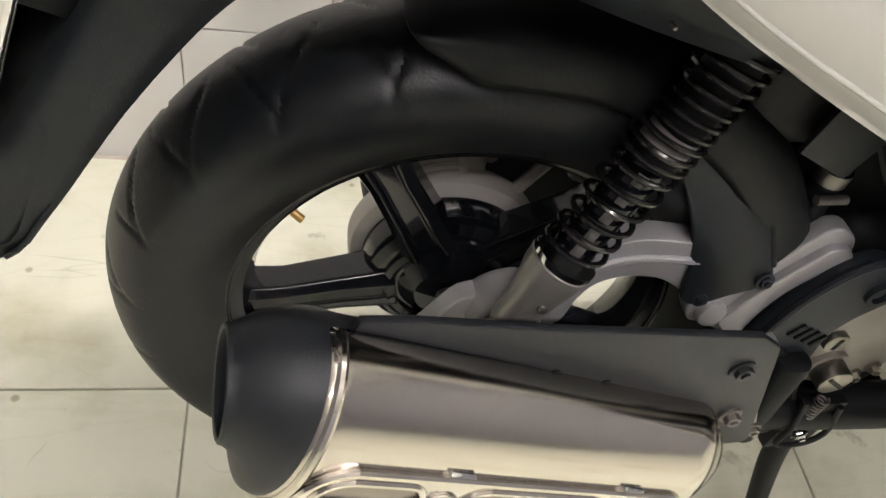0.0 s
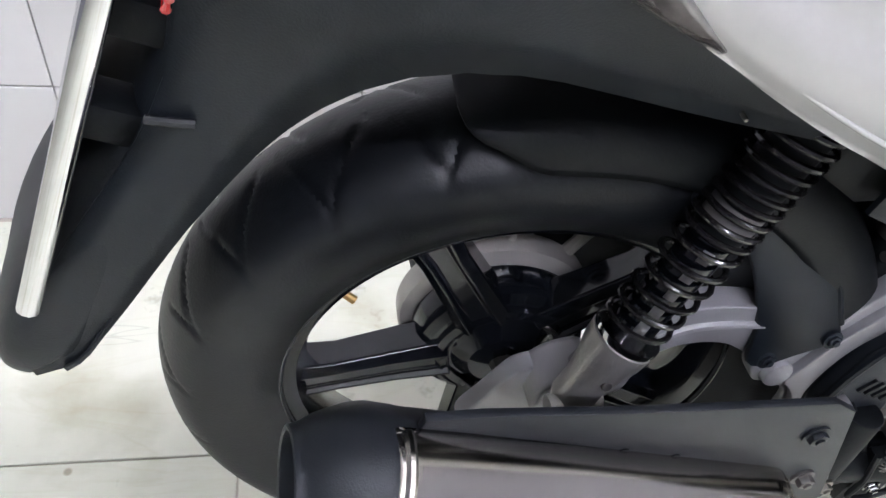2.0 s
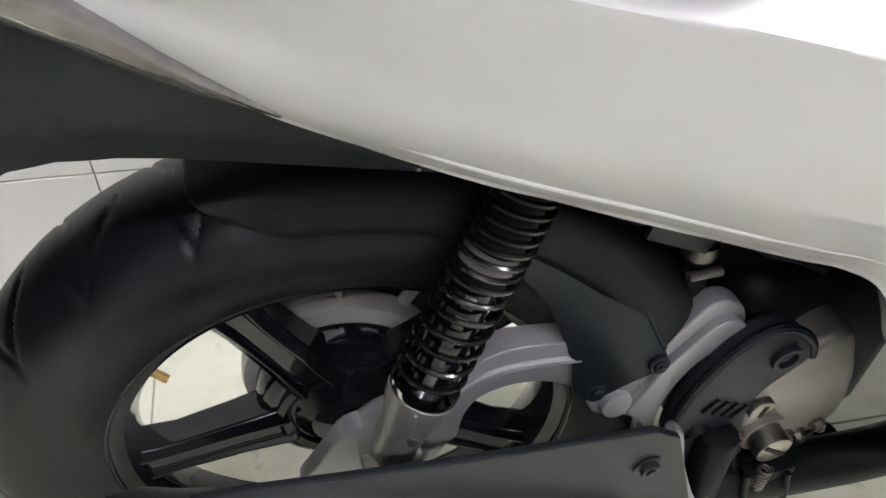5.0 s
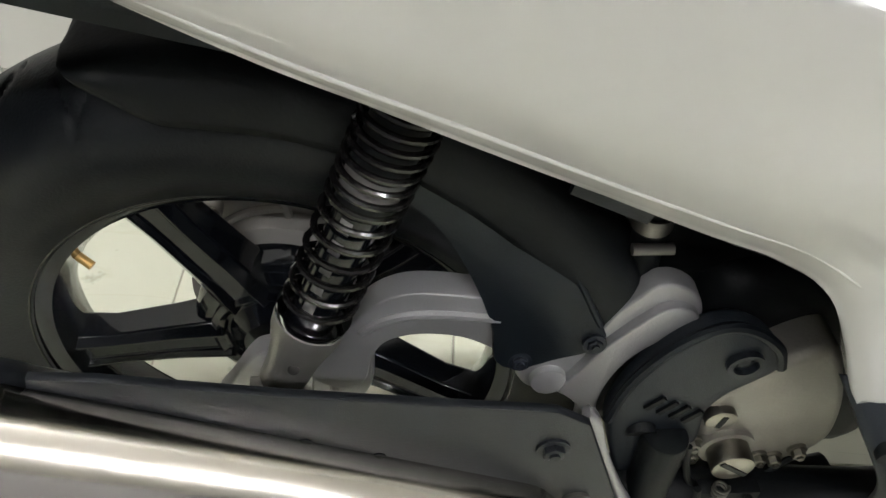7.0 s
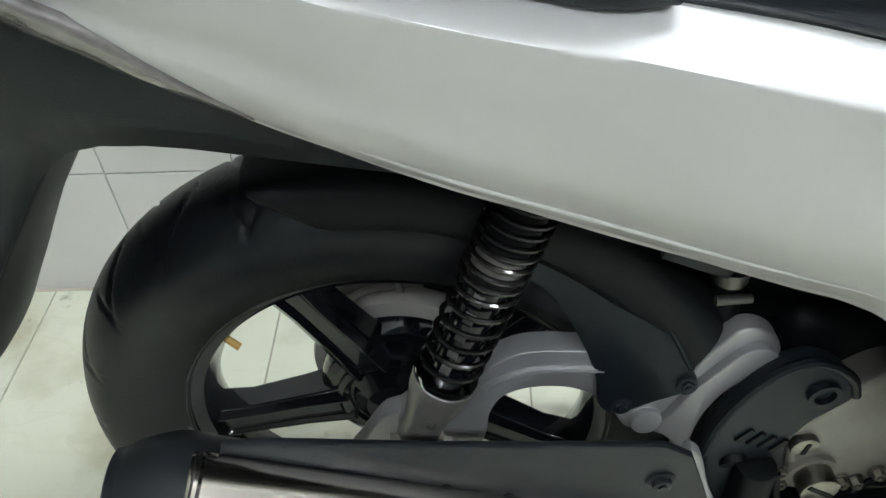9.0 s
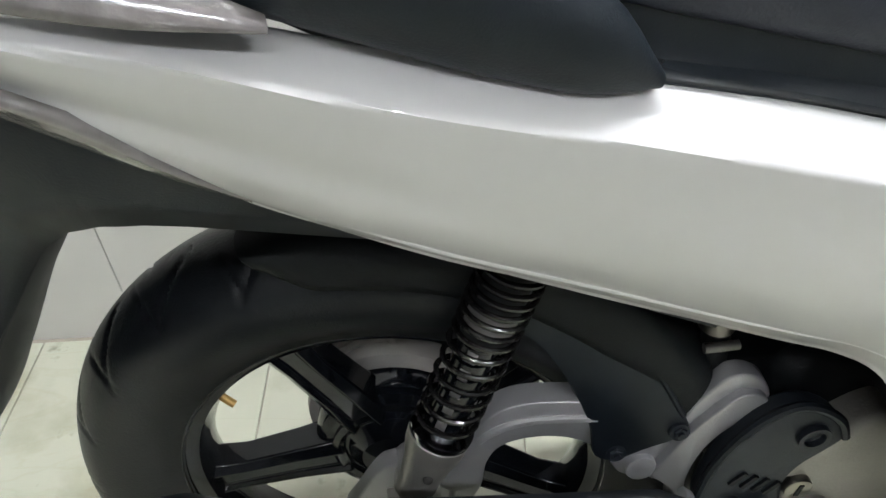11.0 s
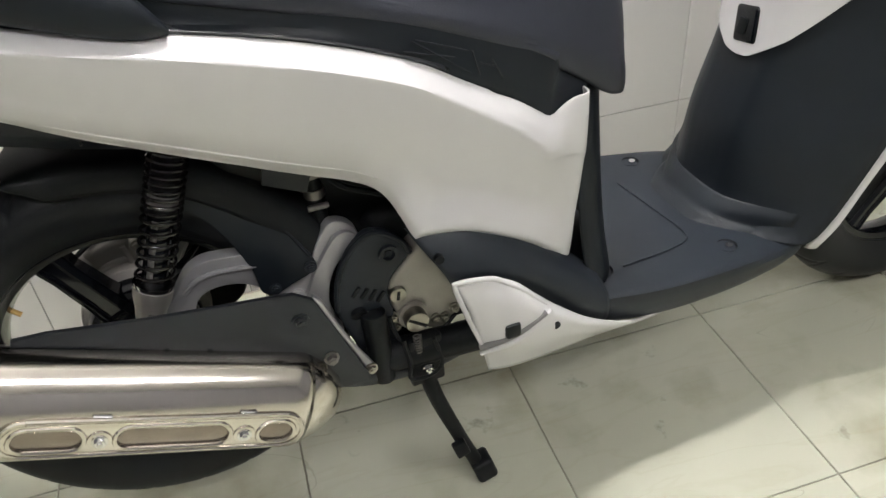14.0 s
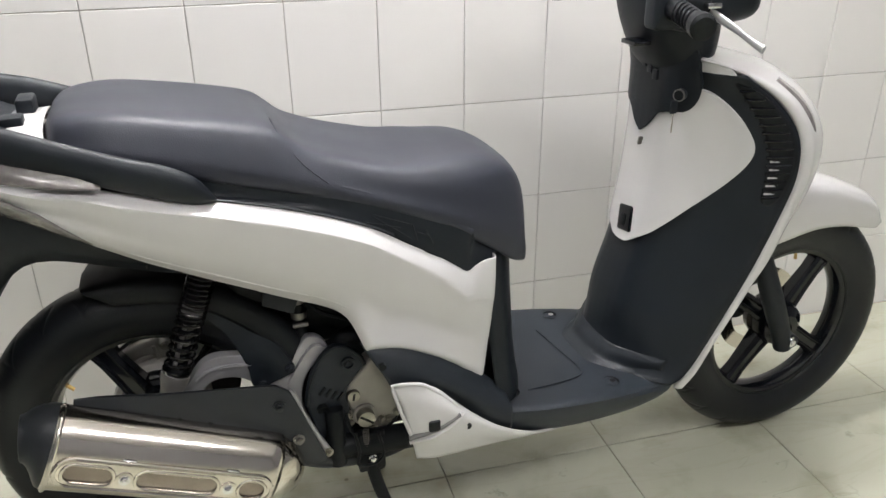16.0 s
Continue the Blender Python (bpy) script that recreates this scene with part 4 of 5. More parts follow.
part("slot_plate", slot_plate(), STEEL, muffler, "raised polished plate round the slots", smooth=50)
ring = stadium(0.01, ML - 0.006, SL, 0.0255)
part("slot_rim", tube(ring + [ring[0]], 0.0032, 8), STEEL, muffler, "raised polished slot rim")
for s0, s1 in SLOTS:
    ring = stadium(s0, s1, SL, 0.0172)
    part("slot_edge", tube(ring + [ring[0]], 0.0028, 8), STEEL, muffler)
    hw = 0.0168
    rows = []
    for k in range(29):
        s_at = s0 + 0.0008 + (s1 - s0 - 0.0016) * k / 28
        out = max(0, s0 + hw - s_at, s_at - s1 + hw)
        half = math.sqrt(max(0, hw * hw - out * out)) + 0.0003
        rows.append([ex(s_at, SL + half * (q / 5 - 1) / RH, MR * 1.001) for q in range(11)])
    bm = grid(rows)
    bmesh.ops.recalc_face_normals(bm, faces=bm.faces)
    # floor sits on the shield's surface; dark colour stands in for depth
    part("slot_floor", bm, SLOT_SHADE_STEEL, muffler, "slot floor coloured dark to look recessed")
for s in (0.109, 0.268):
    p = ex(s, SL, MR * 1.037)
    part("bolt_dish", rod(p + Vector((0, 0.002, 0)), p + Vector((0, -0.002, 0)), 0.013, 24, 0.001), STEEL, muffler)
    part("bolt", hexbolt(p + Vector((0, -0.002, 0)), (0, -1, 0), 0.006, 0.005), CHROME, muffler)
    part("clip", moved(block(-0.01, 0.01, -0.002, 0.002, -0.003, 0.003, 0.001), Matrix.Translation(ex(s, SL + 0.42, MR * 1.015)) @ Euler((0.4, radians(25), 0)).to_matrix().to_4x4()), CHROME, muffler)

# black bracket plate that carries the silencer
brk = [(-0.15, 0.505), (-0.146, 0.519), (-0.111, 0.516), (-0.011, 0.497), (0.075, 0.484), (0.14, 0.475), (0.15, 0.473), (0.172, 0.457), (0.2, 0.378), (0.226, 0.302), (0.222, 0.296), (0.188, 0.297), (0.168, 0.325), (0.064, 0.395), (-0.043, 0.45), (-0.13, 0.485)]
bracket = part("exhaust_bracket", prism(brk, -0.147, -0.14, bevel=0.0018, seg=2), HEATBLACK, scooter, "matt black pressed exhaust bracket", smooth=35)
part("bolt", hexbolt((0.152, -0.1475, 0.4315), (0, -1, 0), 0.0075, 0.006), HEATBLACK, bracket)
part("bolt", hexbolt((0.179, -0.148, 0.357), (0, -1, 0), 0.007, 0.008), TIRED_STEEL, bracket)
for x, z in ((-0.004, 0.446), (0.041, 0.426), (0.074, 0.408)):
    part("hole", rod((x, -0.1478, z), (x, -0.14, z), 0.0045, 14), DARK, bracket, "dark punched hole")
stem = [(0.17, 0.45), (0.182, 0.446), (0.197, 0.398), (0.217, 0.348), (0.236, 0.306), (0.226, 0.302), (0.209, 0.348), (0.189, 0.396)]
part("stem", plate_of(stem, 50, -0.139, -0.128, 0.003), ALU, arm, "grey painted lower stem of the casting", smooth=35)
part("bolt", hexbolt((0.229, -0.14, 0.309), (0, -1, 0), 0.006, 0.006), YELLOWED, bracket)
part("pipe", tube([(0.18, -0.13, 0.31), (0.24, -0.11, 0.27), (0.33, -0.1, 0.255), (0.42, -0.09, 0.27)], 0.018, 14, 24), HEATBLACK, muffler, "matt black header pipe")

# engine: right crankcase side
engine = new("engine")
engine.parent = scooter
# near-black colour carries the shade that the body throws on the block
part("crankcase", block(0.262, 0.46, -0.07, 0.1, 0.27, 0.5, 0.03, 3), DARK, engine, "engine block coloured dark for the shade of the body")
cover = [(0.295, 0.43), (0.312, 0.45), (0.332, 0.464), (0.348, 0.464), (0.364, 0.435), (0.382, 0.39), (0.388, 0.345), (0.37, 0.318), (0.345, 0.302), (0.318, 0.312), (0.296, 0.328), (0.281, 0.36), (0.274, 0.395), (0.281, 0.417)]
part("clutch_cover", plate_of(cover, 70, -0.101, -0.06, 0.009, 4), CASE, engine, "bare cast alloy engine cover", smooth=40)
shroud = [(0.204, 0.39), (0.21, 0.43), (0.224, 0.464), (0.242, 0.487), (0.262, 0.497), (0.283, 0.49), (0.302, 0.472), (0.31, 0.452), (0.297, 0.435), (0.283, 0.42), (0.275, 0.396), (0.279, 0.36), (0.279, 0.3), (0.27, 0.265), (0.236, 0.272), (0.222, 0.32), (0.21, 0.36)]
shroud_ob = part("fan_shroud", plate_of(shroud, 80, -0.105, -0.085, 0.005), GREY_PLASTIC, engine, "dark grey plastic fan shroud", smooth=35)
part("shroud_edge", tube([(x, -0.103, z) for x, z in shroud[:8]], 0.004, 8, 40), BLACK, shroud_ob)
for i in range(4):
    part("slit", moved(block(-0.0022, 0.0022, -0.1075, -0.1, -0.0085, 0.0085), Matrix.Translation((0.232 + 0.0105 * i, 0, 0.415 - 0.0062 * i)) @ Euler((0, radians(38), 0)).to_matrix().to_4x4()), DARK, shroud_ob, "dark cooling slit")
part("tube_boss", rod((0.249, -0.118, 0.262), (0.249, -0.11, 0.378), 0.017, 28, 0.003), DARK, shroud_ob)
part("cap_hole", rod((0.231, -0.108, 0.376), (0.231, -0.1, 0.379), 0.011, 20), DARK, shroud_ob)
part("ring", moved(revolve([(0.0085, -0.004), (0.0125, -0.004), (0.0125, 0.003), (0.0085, 0.003)], 28, closed=True), Matrix.Translation((0.281, -0.106, 0.462))), GREY_PLASTIC, shroud_ob)
part("ring_bolt", hexbolt((0.281, -0.104, 0.462), (0, -1, 0), 0.0055, 0.003, False), GREY_PLASTIC, shroud_ob)
part("oil_plug", rod((0.287, -0.108, 0.39), (0.287, -0.095, 0.39), 0.012, 28, 0.002), YELLOWED, engine, "round slotted oil plug")
part("plug_slot", moved(block(-0.002, 0.002, -0.1088, -0.107, -0.007, 0.007), Matrix.Translation((0.287, 0, 0.39)) @ Euler((0, radians(10), 0)).to_matrix().to_4x4()), DARK, engine)
part("drain_plug", rod((0.305, -0.123, 0.3462), (0.305, -0.095, 0.3462), 0.0165, 36, 0.002), YELLOWED, engine, "large slotted drain plug")
part("plug_slot", moved(block(-0.0148, 0.0148, -0.1238, -0.1215, -0.0022, 0.0022), Matrix.Translation((0.305, 0, 0.3462)) @ Euler((0, radians(38), 0)).to_matrix().to_4x4()), DARK, engine)
part("collar", moved(revolve([(0.0165, -0.006), (0.0215, -0.006), (0.0215, 0.006), (0.0165, 0.006)], 36, closed=True), Matrix.Translation((0.305, -0.1, 0.3462))), CASE, engine)
for x, z in ((0.277, 0.352), (0.28, 0.335), (0.337, 0.326), (0.35, 0.324), (0.366, 0.335)):
    part("bolt", hexbolt((x, -0.102, z), (0, -1, 0), 0.0055, 0.007), YELLOWED, engine)
part("wire", tube([(0.27, -0.11, 0.36), (0.274, -0.114, 0.335), (0.284, -0.116, 0.312), (0.31, -0.112, 0.298), (0.34, -0.108, 0.305), (0.372, -0.1, 0.325)], 0.003, 8, 30), DARK, engine, "black wire")
# hose with spring clip and wires above the arm
hose = part("breather_hose", tube([(0.212, -0.06, 0.49), (0.212, -0.056, 0.525), (0.21, -0.054, 0.57), (0.2, -0.05, 0.65)], 0.011, 14, 24), DARK, engine, "black rubber hose")
part("hose_clip", moved(revolve([(0.0115, -0.006), (0.0135, -0.006), (0.0135, 0.006), (0.0115, 0.006)], 24, closed=True), Matrix.Translation((0.211, -0.055, 0.548)) @ Euler((radians(90), 0, 0)).to_matrix().to_4x4()), TIRED_STEEL, hose, "dull steel hose clip")
part("clip_screw", rod((0.198, -0.069, 0.533), (0.224, -0.069, 0.533), 0.004, 12), TIRED_STEEL, hose)
part("hose_clip", moved(revolve([(0.0115, -0.004), (0.0135, -0.004), (0.0135, 0.004), (0.0115, 0.004)], 24, closed=True), Matrix.Translation((0.211, -0.054, 0.575)) @ Euler((radians(90), 0, 0)).to_matrix().to_4x4()), TIRED_STEEL, hose, "yellowed steel hose clip")
for q, (x, z) in enumerate(((0.24, 0.56), (0.265, 0.575), (0.285, 0.555), (0.3, 0.57))):
    part("cable", tube([(x - 0.03, -0.06, 0.6 - 0.01 * q), (x, -0.075 - 0.004 * q, z), (x + 0.05, -0.07, z - 0.03), (x + 0.09, -0.06, z - 0.06)], 0.0045, 8, 20), DARK, engine, "black cable")
# filler added to keep the gap behind the hose dark
part("dark_filler", block(0.195, 0.5, -0.045, 0.12, 0.47, 0.6, 0.02, 3), DARK, engine, "dark filler block added under the body")
# dark colour here stands in for shade above the arm
part("air_box", block(0.1, 0.33, -0.06, 0.12, 0.57, 0.66, 0.02, 3), DARK, engine, "plastic air box coloured dark for the shade under the body")
part("flat_cover", prism([(0.15, 0.585), (0.2, 0.56), (0.215, 0.6), (0.16, 0.63)], -0.075, -0.07, bevel=0.001), GREY_PLASTIC, engine)

# centre stand
stand = new("centre_stand")
stand.parent = scooter
part("leg", tube([(0.305, -0.12, 0.27), (0.318, -0.126, 0.2), (0.345, -0.135, 0.11), (0.372, -0.142, 0.03)], [0.012, 0.012, 0.011, 0.011], 12, 16), DARK, stand, "worn black steel stand leg")
part("leg", tube([(0.305, 0.12, 0.27), (0.318, 0.126, 0.2), (0.345, 0.135, 0.11), (0.372, 0.142, 0.03)], [0.012, 0.012, 0.011, 0.011], 12, 16), DARK, stand, "worn black steel stand leg")
for sgn in (1, -1):
    part("foot", moved(block(-0.016, 0.018, -0.018, 0.018, -0.022, 0.024, 0.007, 3), Matrix.Translation((0.378, -0.142 * sgn, 0.024)) @ Euler((0, radians(-15), 0)).to_matrix().to_4x4()), DARK, stand, "scuffed black stand foot")
    part("tab", moved(block(-0.012, 0.01, -0.006, 0.006, -0.016, 0.016, 0.003), Matrix.Translation((0.343, -0.15 * sgn, 0.095)) @ Euler((0, radians(-15), 0)).to_matrix().to_4x4()), DARK, stand)
part("frame_tube", tube([(0.19, -0.1, 0.292), (0.3, -0.112, 0.29), (0.42, -0.12, 0.288), (0.5, -0.12, 0.29)], 0.024, 16, 20), DARK, stand, "dark frame tube")
part("cross_tube", rod((0.3, -0.13, 0.27), (0.3, 0.13, 0.27), 0.015, 20), DARK, stand)
part("bracket", block(0.285, 0.335, -0.13, -0.115, 0.235, 0.32, 0.004), DARK, stand)
part("pin", hexbolt((0.31, -0.131, 0.265), (0, -1, 0), 0.006, 0.006), CHROME, stand)
pts = [Vector((0.3 + 0.0055 * math.cos(6.2832 * i / 12), -0.128 + 0.0055 * math.sin(6.2832 * i / 12), 0.285 + 0.045 * i / 120)) for i in range(121)]
part("return_spring", tube(pts, 0.0011, 6), TIRED_STEEL, stand, "dull steel return spring")
part("wire_hook", tube([(0.28, -0.13, 0.33), (0.285, -0.135, 0.29), (0.282, -0.137, 0.262), (0.31, -0.138, 0.258), (0.33, -0.137, 0.275), (0.322, -0.133, 0.32)], 0.003, 8, 30), DARK, stand)

# floorboard with its sloping side, arch and white under-cowl
rows = []
for x, z, w, drop in ((0.5, 0.352, 0.182, 0.05), (0.56, 0.345, 0.192, 0.055), (0.65, 0.333, 0.196, 0.058), (0.75, 0.323, 0.192, 0.055), (0.85, 0.312, 0.182, 0.045), (0.91, 0.302, 0.17, 0.028), (0.935, 0.297, 0.155, 0.015)):
    half = [(w - 0.06, z - drop - 0.004), (w - 0.016, z - drop), (w - 0.004, z - 0.012), (w - 0.008, z - 0.003), (w - 0.018, z), (w * 0.6, z + 0.001)]
    rows.append([(x, -a, b) for a, b in half] + [(x, 0, z + 0.001)] + [(x, a, b) for a, b in reversed(half)])
board = part("floorboard", skin(rows, 60, 60), GREY_PLASTIC, scooter, "dark grey grained plastic floorboard", thick=0.004, smooth=35)
for x, y, z in ((0.803, 0.14, 0.319), (0.799, -0.136, 0.319), (0.584, -0.132, 0.3435), (0.584, 0.14, 0.3435), (0.806, -0.045, 0.3175)):
    part("screw_well", moved(revolve([(0.0, 0.002), (0.013, 0.002), (0.0155, -0.0015)], 24), Matrix.Translation((x, y, z)) @ Euler((radians(-90), 0, 0)).to_matrix().to_4x4()), DARK, board, "dark screw recess")
    part("screw", rod((x + 0.002, y - 0.002, z - 0.001), (x + 0.002, y - 0.002, z + 0.0035), 0.0058, 14), CHROME, board, "bright screw head")
groove = cr([(0.62, -0.13, 0.3385), (0.7, -0.118, 0.3305), (0.745, -0.105, 0.326), (0.758, -0.08, 0.325), (0.75, 0.0, 0.3255), (0.74, 0.08, 0.3265)], 40)
part("mat_edge", tube([(p.x, p.y, p.z) for p in groove], 0.0013, 6), GREY_PLASTIC, board, "raised edge of the floor mat")
for sgn in (1, -1):
    arch = [[(0.291, -0.166, 0.537), (0.304, -0.184, 0.513), (0.325, -0.199, 0.475), (0.345, -0.19, 0.42)], [(0.35, -0.168, 0.528), (0.36, -0.19, 0.506), (0.372, -0.204, 0.47), (0.38, -0.19, 0.42)], [(0.415, -0.166, 0.496), (0.418, -0.188, 0.476), (0.42, -0.201, 0.445), (0.415, -0.187, 0.41)], [(0.468, -0.158, 0.457), (0.47, -0.182, 0.436), (0.466, -0.197, 0.41), (0.458, -0.186, 0.375)], [(0.515, -0.152, 0.417), (0.517, -0.18, 0.396), (0.513, -0.196, 0.365), (0.508, -0.187, 0.325)], [(0.56, -0.15, 0.37), (0.56, -0.185, 0.355), (0.56, -0.193, 0.325), (0.56, -0.18, 0.29)]]
    bm = skin([[(x, y * sgn, z) for x, y, z in r] for r in arch], 40, 20)
    part("side_arch", bm, GREY_PLASTIC, board, "dark grey plastic side arch", thick=0.004, smooth=40)
    if sgn == 1:
        part("screw_hole", rod((0.32, -0.196, 0.5), (0.32, -0.18, 0.5), 0.006, 16), DARK, board)
    cowl = [[(0.33, -0.206, 0.466), (0.345, -0.214, 0.43), (0.358, -0.216, 0.37), (0.371, -0.203, 0.307)], [(0.365, -0.212, 0.47), (0.375, -0.224, 0.43), (0.385, -0.226, 0.37), (0.4, -0.206, 0.303)], [(0.4, -0.212, 0.453), (0.41, -0.226, 0.42), (0.42, -0.226, 0.36), (0.435, -0.204, 0.3)], [(0.435, -0.21, 0.415), (0.445, -0.224, 0.39), (0.455, -0.222, 0.35), (0.47, -0.2, 0.297)], [(0.465, -0.207, 0.383), (0.475, -0.216, 0.365), (0.485, -0.212, 0.335), (0.5, -0.195, 0.293)], [(0.52, -0.2, 0.335), (0.528, -0.203, 0.322), (0.535, -0.198, 0.305), (0.545, -0.186, 0.285)], [(0.6, -0.19, 0.292), (0.602, -0.189, 0.287), (0.605, -0.184, 0.281), (0.61, -0.178, 0.275)], [(0.68, -0.172, 0.273), (0.682, -0.17, 0.27), (0.684, -0.166, 0.267), (0.686, -0.162, 0.264)]]
    ob = part("under_cowl", skin([[(x, y * sgn, z) for x, y, z in r] for r in cowl], 60, 24), WHITE, scooter, "white painted under-cowl with a slotted step", thick=0.004, smooth=45)
    if sgn == 1:
        # the recess shadow is laid on as a grey strip
        part("step_groove_shade", tube([(0.353, -0.223, 0.367), (0.4, -0.2305, 0.3795), (0.444, -0.227, 0.396)], [0.0045, 0.005, 0.0042], 10, 18), SHADE_LABEL_GREY, ob, "grey strip standing in for the shadow in the step groove")
        part("step_lip", tube([(0.354, -0.2215, 0.356), (0.4, -0.2315, 0.367), (0.444, -0.2275, 0.3885), (0.452, -0.224, 0.396)], [0.003, 0.0038, 0.0038, 0.003], 10, 20), WHITE, ob)
        part("step_rim", tube([(0.357, -0.2205, 0.372), (0.342, -0.2185, 0.42), (0.331, -0.211, 0.464), (0.336, -0.2115, 0.471), (0.377, -0.2165, 0.467), (0.4, -0.2175, 0.45), (0.422, -0.2175, 0.43), (0.449, -0.2165, 0.399)], 0.0034, 10, 50), WHITE, ob, "raised rim of the step")
        part("slot", block(0.385, 0.406, -0.2365, -0.218, 0.378, 0.4, 0.004), DARK, ob, "dark slot with a rubber tab")
        part("hole", moved(rod((0, 0.004, 0), (0, -0.003, 0), 0.006, 16), Matrix.Translation((0.459, -0.2245, 0.367))), DARK, ob)

# black seat-post cover between panel and floor
rows = []
for z, x, w in ((0.64, 0.585, 0.125), (0.56, 0.587, 0.135), (0.47, 0.592, 0.142), (0.39, 0.599, 0.15), (0.345, 0.606, 0.155)):
    rows.append([(x - 0.06, -w - 0.01, z), (x - 0.03, -w, z), (x - 0.006, -w * 0.8, z), (x + 0.02, -w * 0.4, z), (x + 0.025, 0, z), (x + 0.02, w * 0.4, z), (x - 0.006, w * 0.8, z), (x - 0.03, w, z), (x - 0.06, w + 0.01, z)])
part("seat_post_cover", skin(rows, 24, 40), BLACK, scooter, "matt black cover under the seat nose", thick=0.004)

# leg shield: inner black face
LEG0 = ((0.304, 0.802, 0.915, 0.17), (0.31, 0.816, 0.926, 0.172), (0.322, 0.828, 0.94, 0.174), (0.36, 0.843, 0.965, 0.176), (0.45, 0.852, 1.009, 0.18), (0.55, 0.881, 1.054, 0.185), (0.65, 0.899, 1.092, 0.188), (0.73, 0.908, 1.113, 0.19), (0.8, 0.912, 1.105, 0.187), (0.86, 0.914, 1.063, 0.178), (0.915, 0.917, 0.993, 0.16))
LEG = [(a.x, a.y, a.z, b.y) for a, b in zip(cr([(z, c, e) for z, c, e, w in LEG0], 70), cr([(z, w, e) for z, c, e, w in LEG0], 70))]


def lerp(table, v, col):
    """Reads a column of a table whose first column rises."""
    for a, b in zip(table, table[1:]):
        if v <= b[0]:
            f = min(1, max(0, (v - a[0]) / (b[0] - a[0])))
            return a[col] + (b[col] - a[col]) * f
    return table[-1][col]


def shield_x(y, z):
    """How far forward the inner leg shield lies at (y, z)."""
    xc, xe, w = (lerp(LEG, z, c) for c in (1, 2, 3))
    v = min(1, abs(y) / w)
    curve = ((0, 0), (0.12, 0.003), (0.25, 0.018), (0.33, 0.05), (0.42, 0.115), (0.6, 0.3), (0.8, 0.56), (0.93, 0.8), (1, 1))
    return xc + (xe - xc) * lerp(curve, v, 1)


shield_ob = part("leg_shield", grid([[(shield_x(w * v, z), w * v, z) for v in (q / 30 - 1 for q in range(61))] for z, c, e, w in LEG]), BLACK, scooter, "matt black inner leg shield", thick=0.004, smooth=60)

rows = []
for q in range(41):
    y = -0.152 + 0.304 * q / 40
    top, low = shield_x(y, 0.352), shield_x(y, 0.325)
    fz = 0.3235 - 0.1 * (low - 0.79)
    k = 1 - 0.97 * min(1, max(0, (abs(y) - 0.06) / 0.08))
    rows.append([(top - 0.002, y, 0.352), (low - 0.006 * k, y, 0.337), (low - 0.018 * k, y, fz + 0.005), (low - 0.036 * k, y, fz + 0.0005), (low - 0.06 * k, y, fz - 0.005)])
part("shield_foot", skin(rows, 50, 16), BLACK, shield_ob, "matt black flared foot of the leg shield", thick=0.002, smooth=60)


def shield_patch(outline, lift, smooth_n=70, cuts=6):
    """A sheet that lies on the leg shield inside an outline of (y, z)."""
    pts = cr([(0, y, z) for y, z in outline], smooth_n, True)
    bm = bmesh.new()
    vs = [bm.verts.new((0, p.y, p.z)) for p in pts]
    es = [bm.edges.new((vs[i], vs[(i + 1) % len(vs)])) for i in range(len(vs))]
    bmesh.ops.triangle_fill(bm, use_beauty=True, edges=es)
    bmesh.ops.subdivide_edges(bm, edges=bm.edges, cuts=cuts, use_grid_fill=True)
    for v in bm.verts:
        y, z = v.co.y, v.co.z
        slope_y = (shield_x(y + 0.004, z) - shield_x(y - 0.004, z)) / 0.008
        slope_z = (shield_x(y, z + 0.004) - shield_x(y, z - 0.004)) / 0.008
        v.co = Vector((shield_x(y, z), y, z)) + lift * Vector((-1, slope_y, slope_z)).normalized()
    bmesh.ops.recalc_face_normals(bm, faces=bm.faces)
    if sum(f.normal.x for f in bm.faces) > 0:
        bmesh.ops.reverse_faces(bm, faces=bm.faces)
    return bm


HALF = [(-0.029, 0.569), (-0.066, 0.599), (-0.091, 0.634), (-0.119, 0.679), (-0.142, 0.721), (-0.153, 0.749), (-0.157, 0.776), (-0.154, 0.802), (-0.143, 0.838), (-0.125, 0.867), (-0.103, 0.883), (-0.06, 0.887)]


def shield_rows(half, z0, z1, lift, n=60, m=48):
    """A smooth symmetric sheet on the leg shield, its half width read from (y, z) points of one edge."""
    edge = [(p.z, abs(p.y)) for p in cr([(0, y, z) for y, z in half], 80)]
    rows = []
    for i in range(n + 1):
        z = z0 + (z1 - z0) * (0.5 - 0.5 * math.cos(math.pi * i / n))
        w = max(0.001, lerp(edge, z, 1))
        row = []
        for k in range(m + 1):
            y = w * (2 * k / m - 1)
            slope = (shield_x(y + 0.006, z) - shield_x(y - 0.006, z)) / 0.012
            row.append(Vector((shield_x(y, z), y, z)) + lift * Vector((-1, slope, 0)).normalized())
        rows.append(row)
    bm = grid(rows)
    bmesh.ops.recalc_face_normals(bm, faces=bm.faces)
    if sum(f.normal.x for f in bm.faces) > 0:
        bmesh.ops.reverse_faces(bm, faces=bm.faces)
    return bm


glove = shield_rows([(0, 0.5625), (-0.012, 0.5635)] + HALF, 0.5625, 0.887, 0.011)
glove_ob = part("glove_box_lid", glove, WHITE, shield_ob, "white painted glove box lid", thick=0.008, smooth=60, bevel=0.002)
lx = shield_x(0, 0.604)
part("latch", moved(block(-0.0075, 0.006, -0.0235, 0.0235, -0.027, 0.027, 0.006, 3), Matrix.Translation((lx - 0.006, -0.005, 0.606)) @ Euler((radians(-10), radians(9), 0)).to_matrix().to_4x4()), GLOSS, glove_ob, "gloss black lid latch")
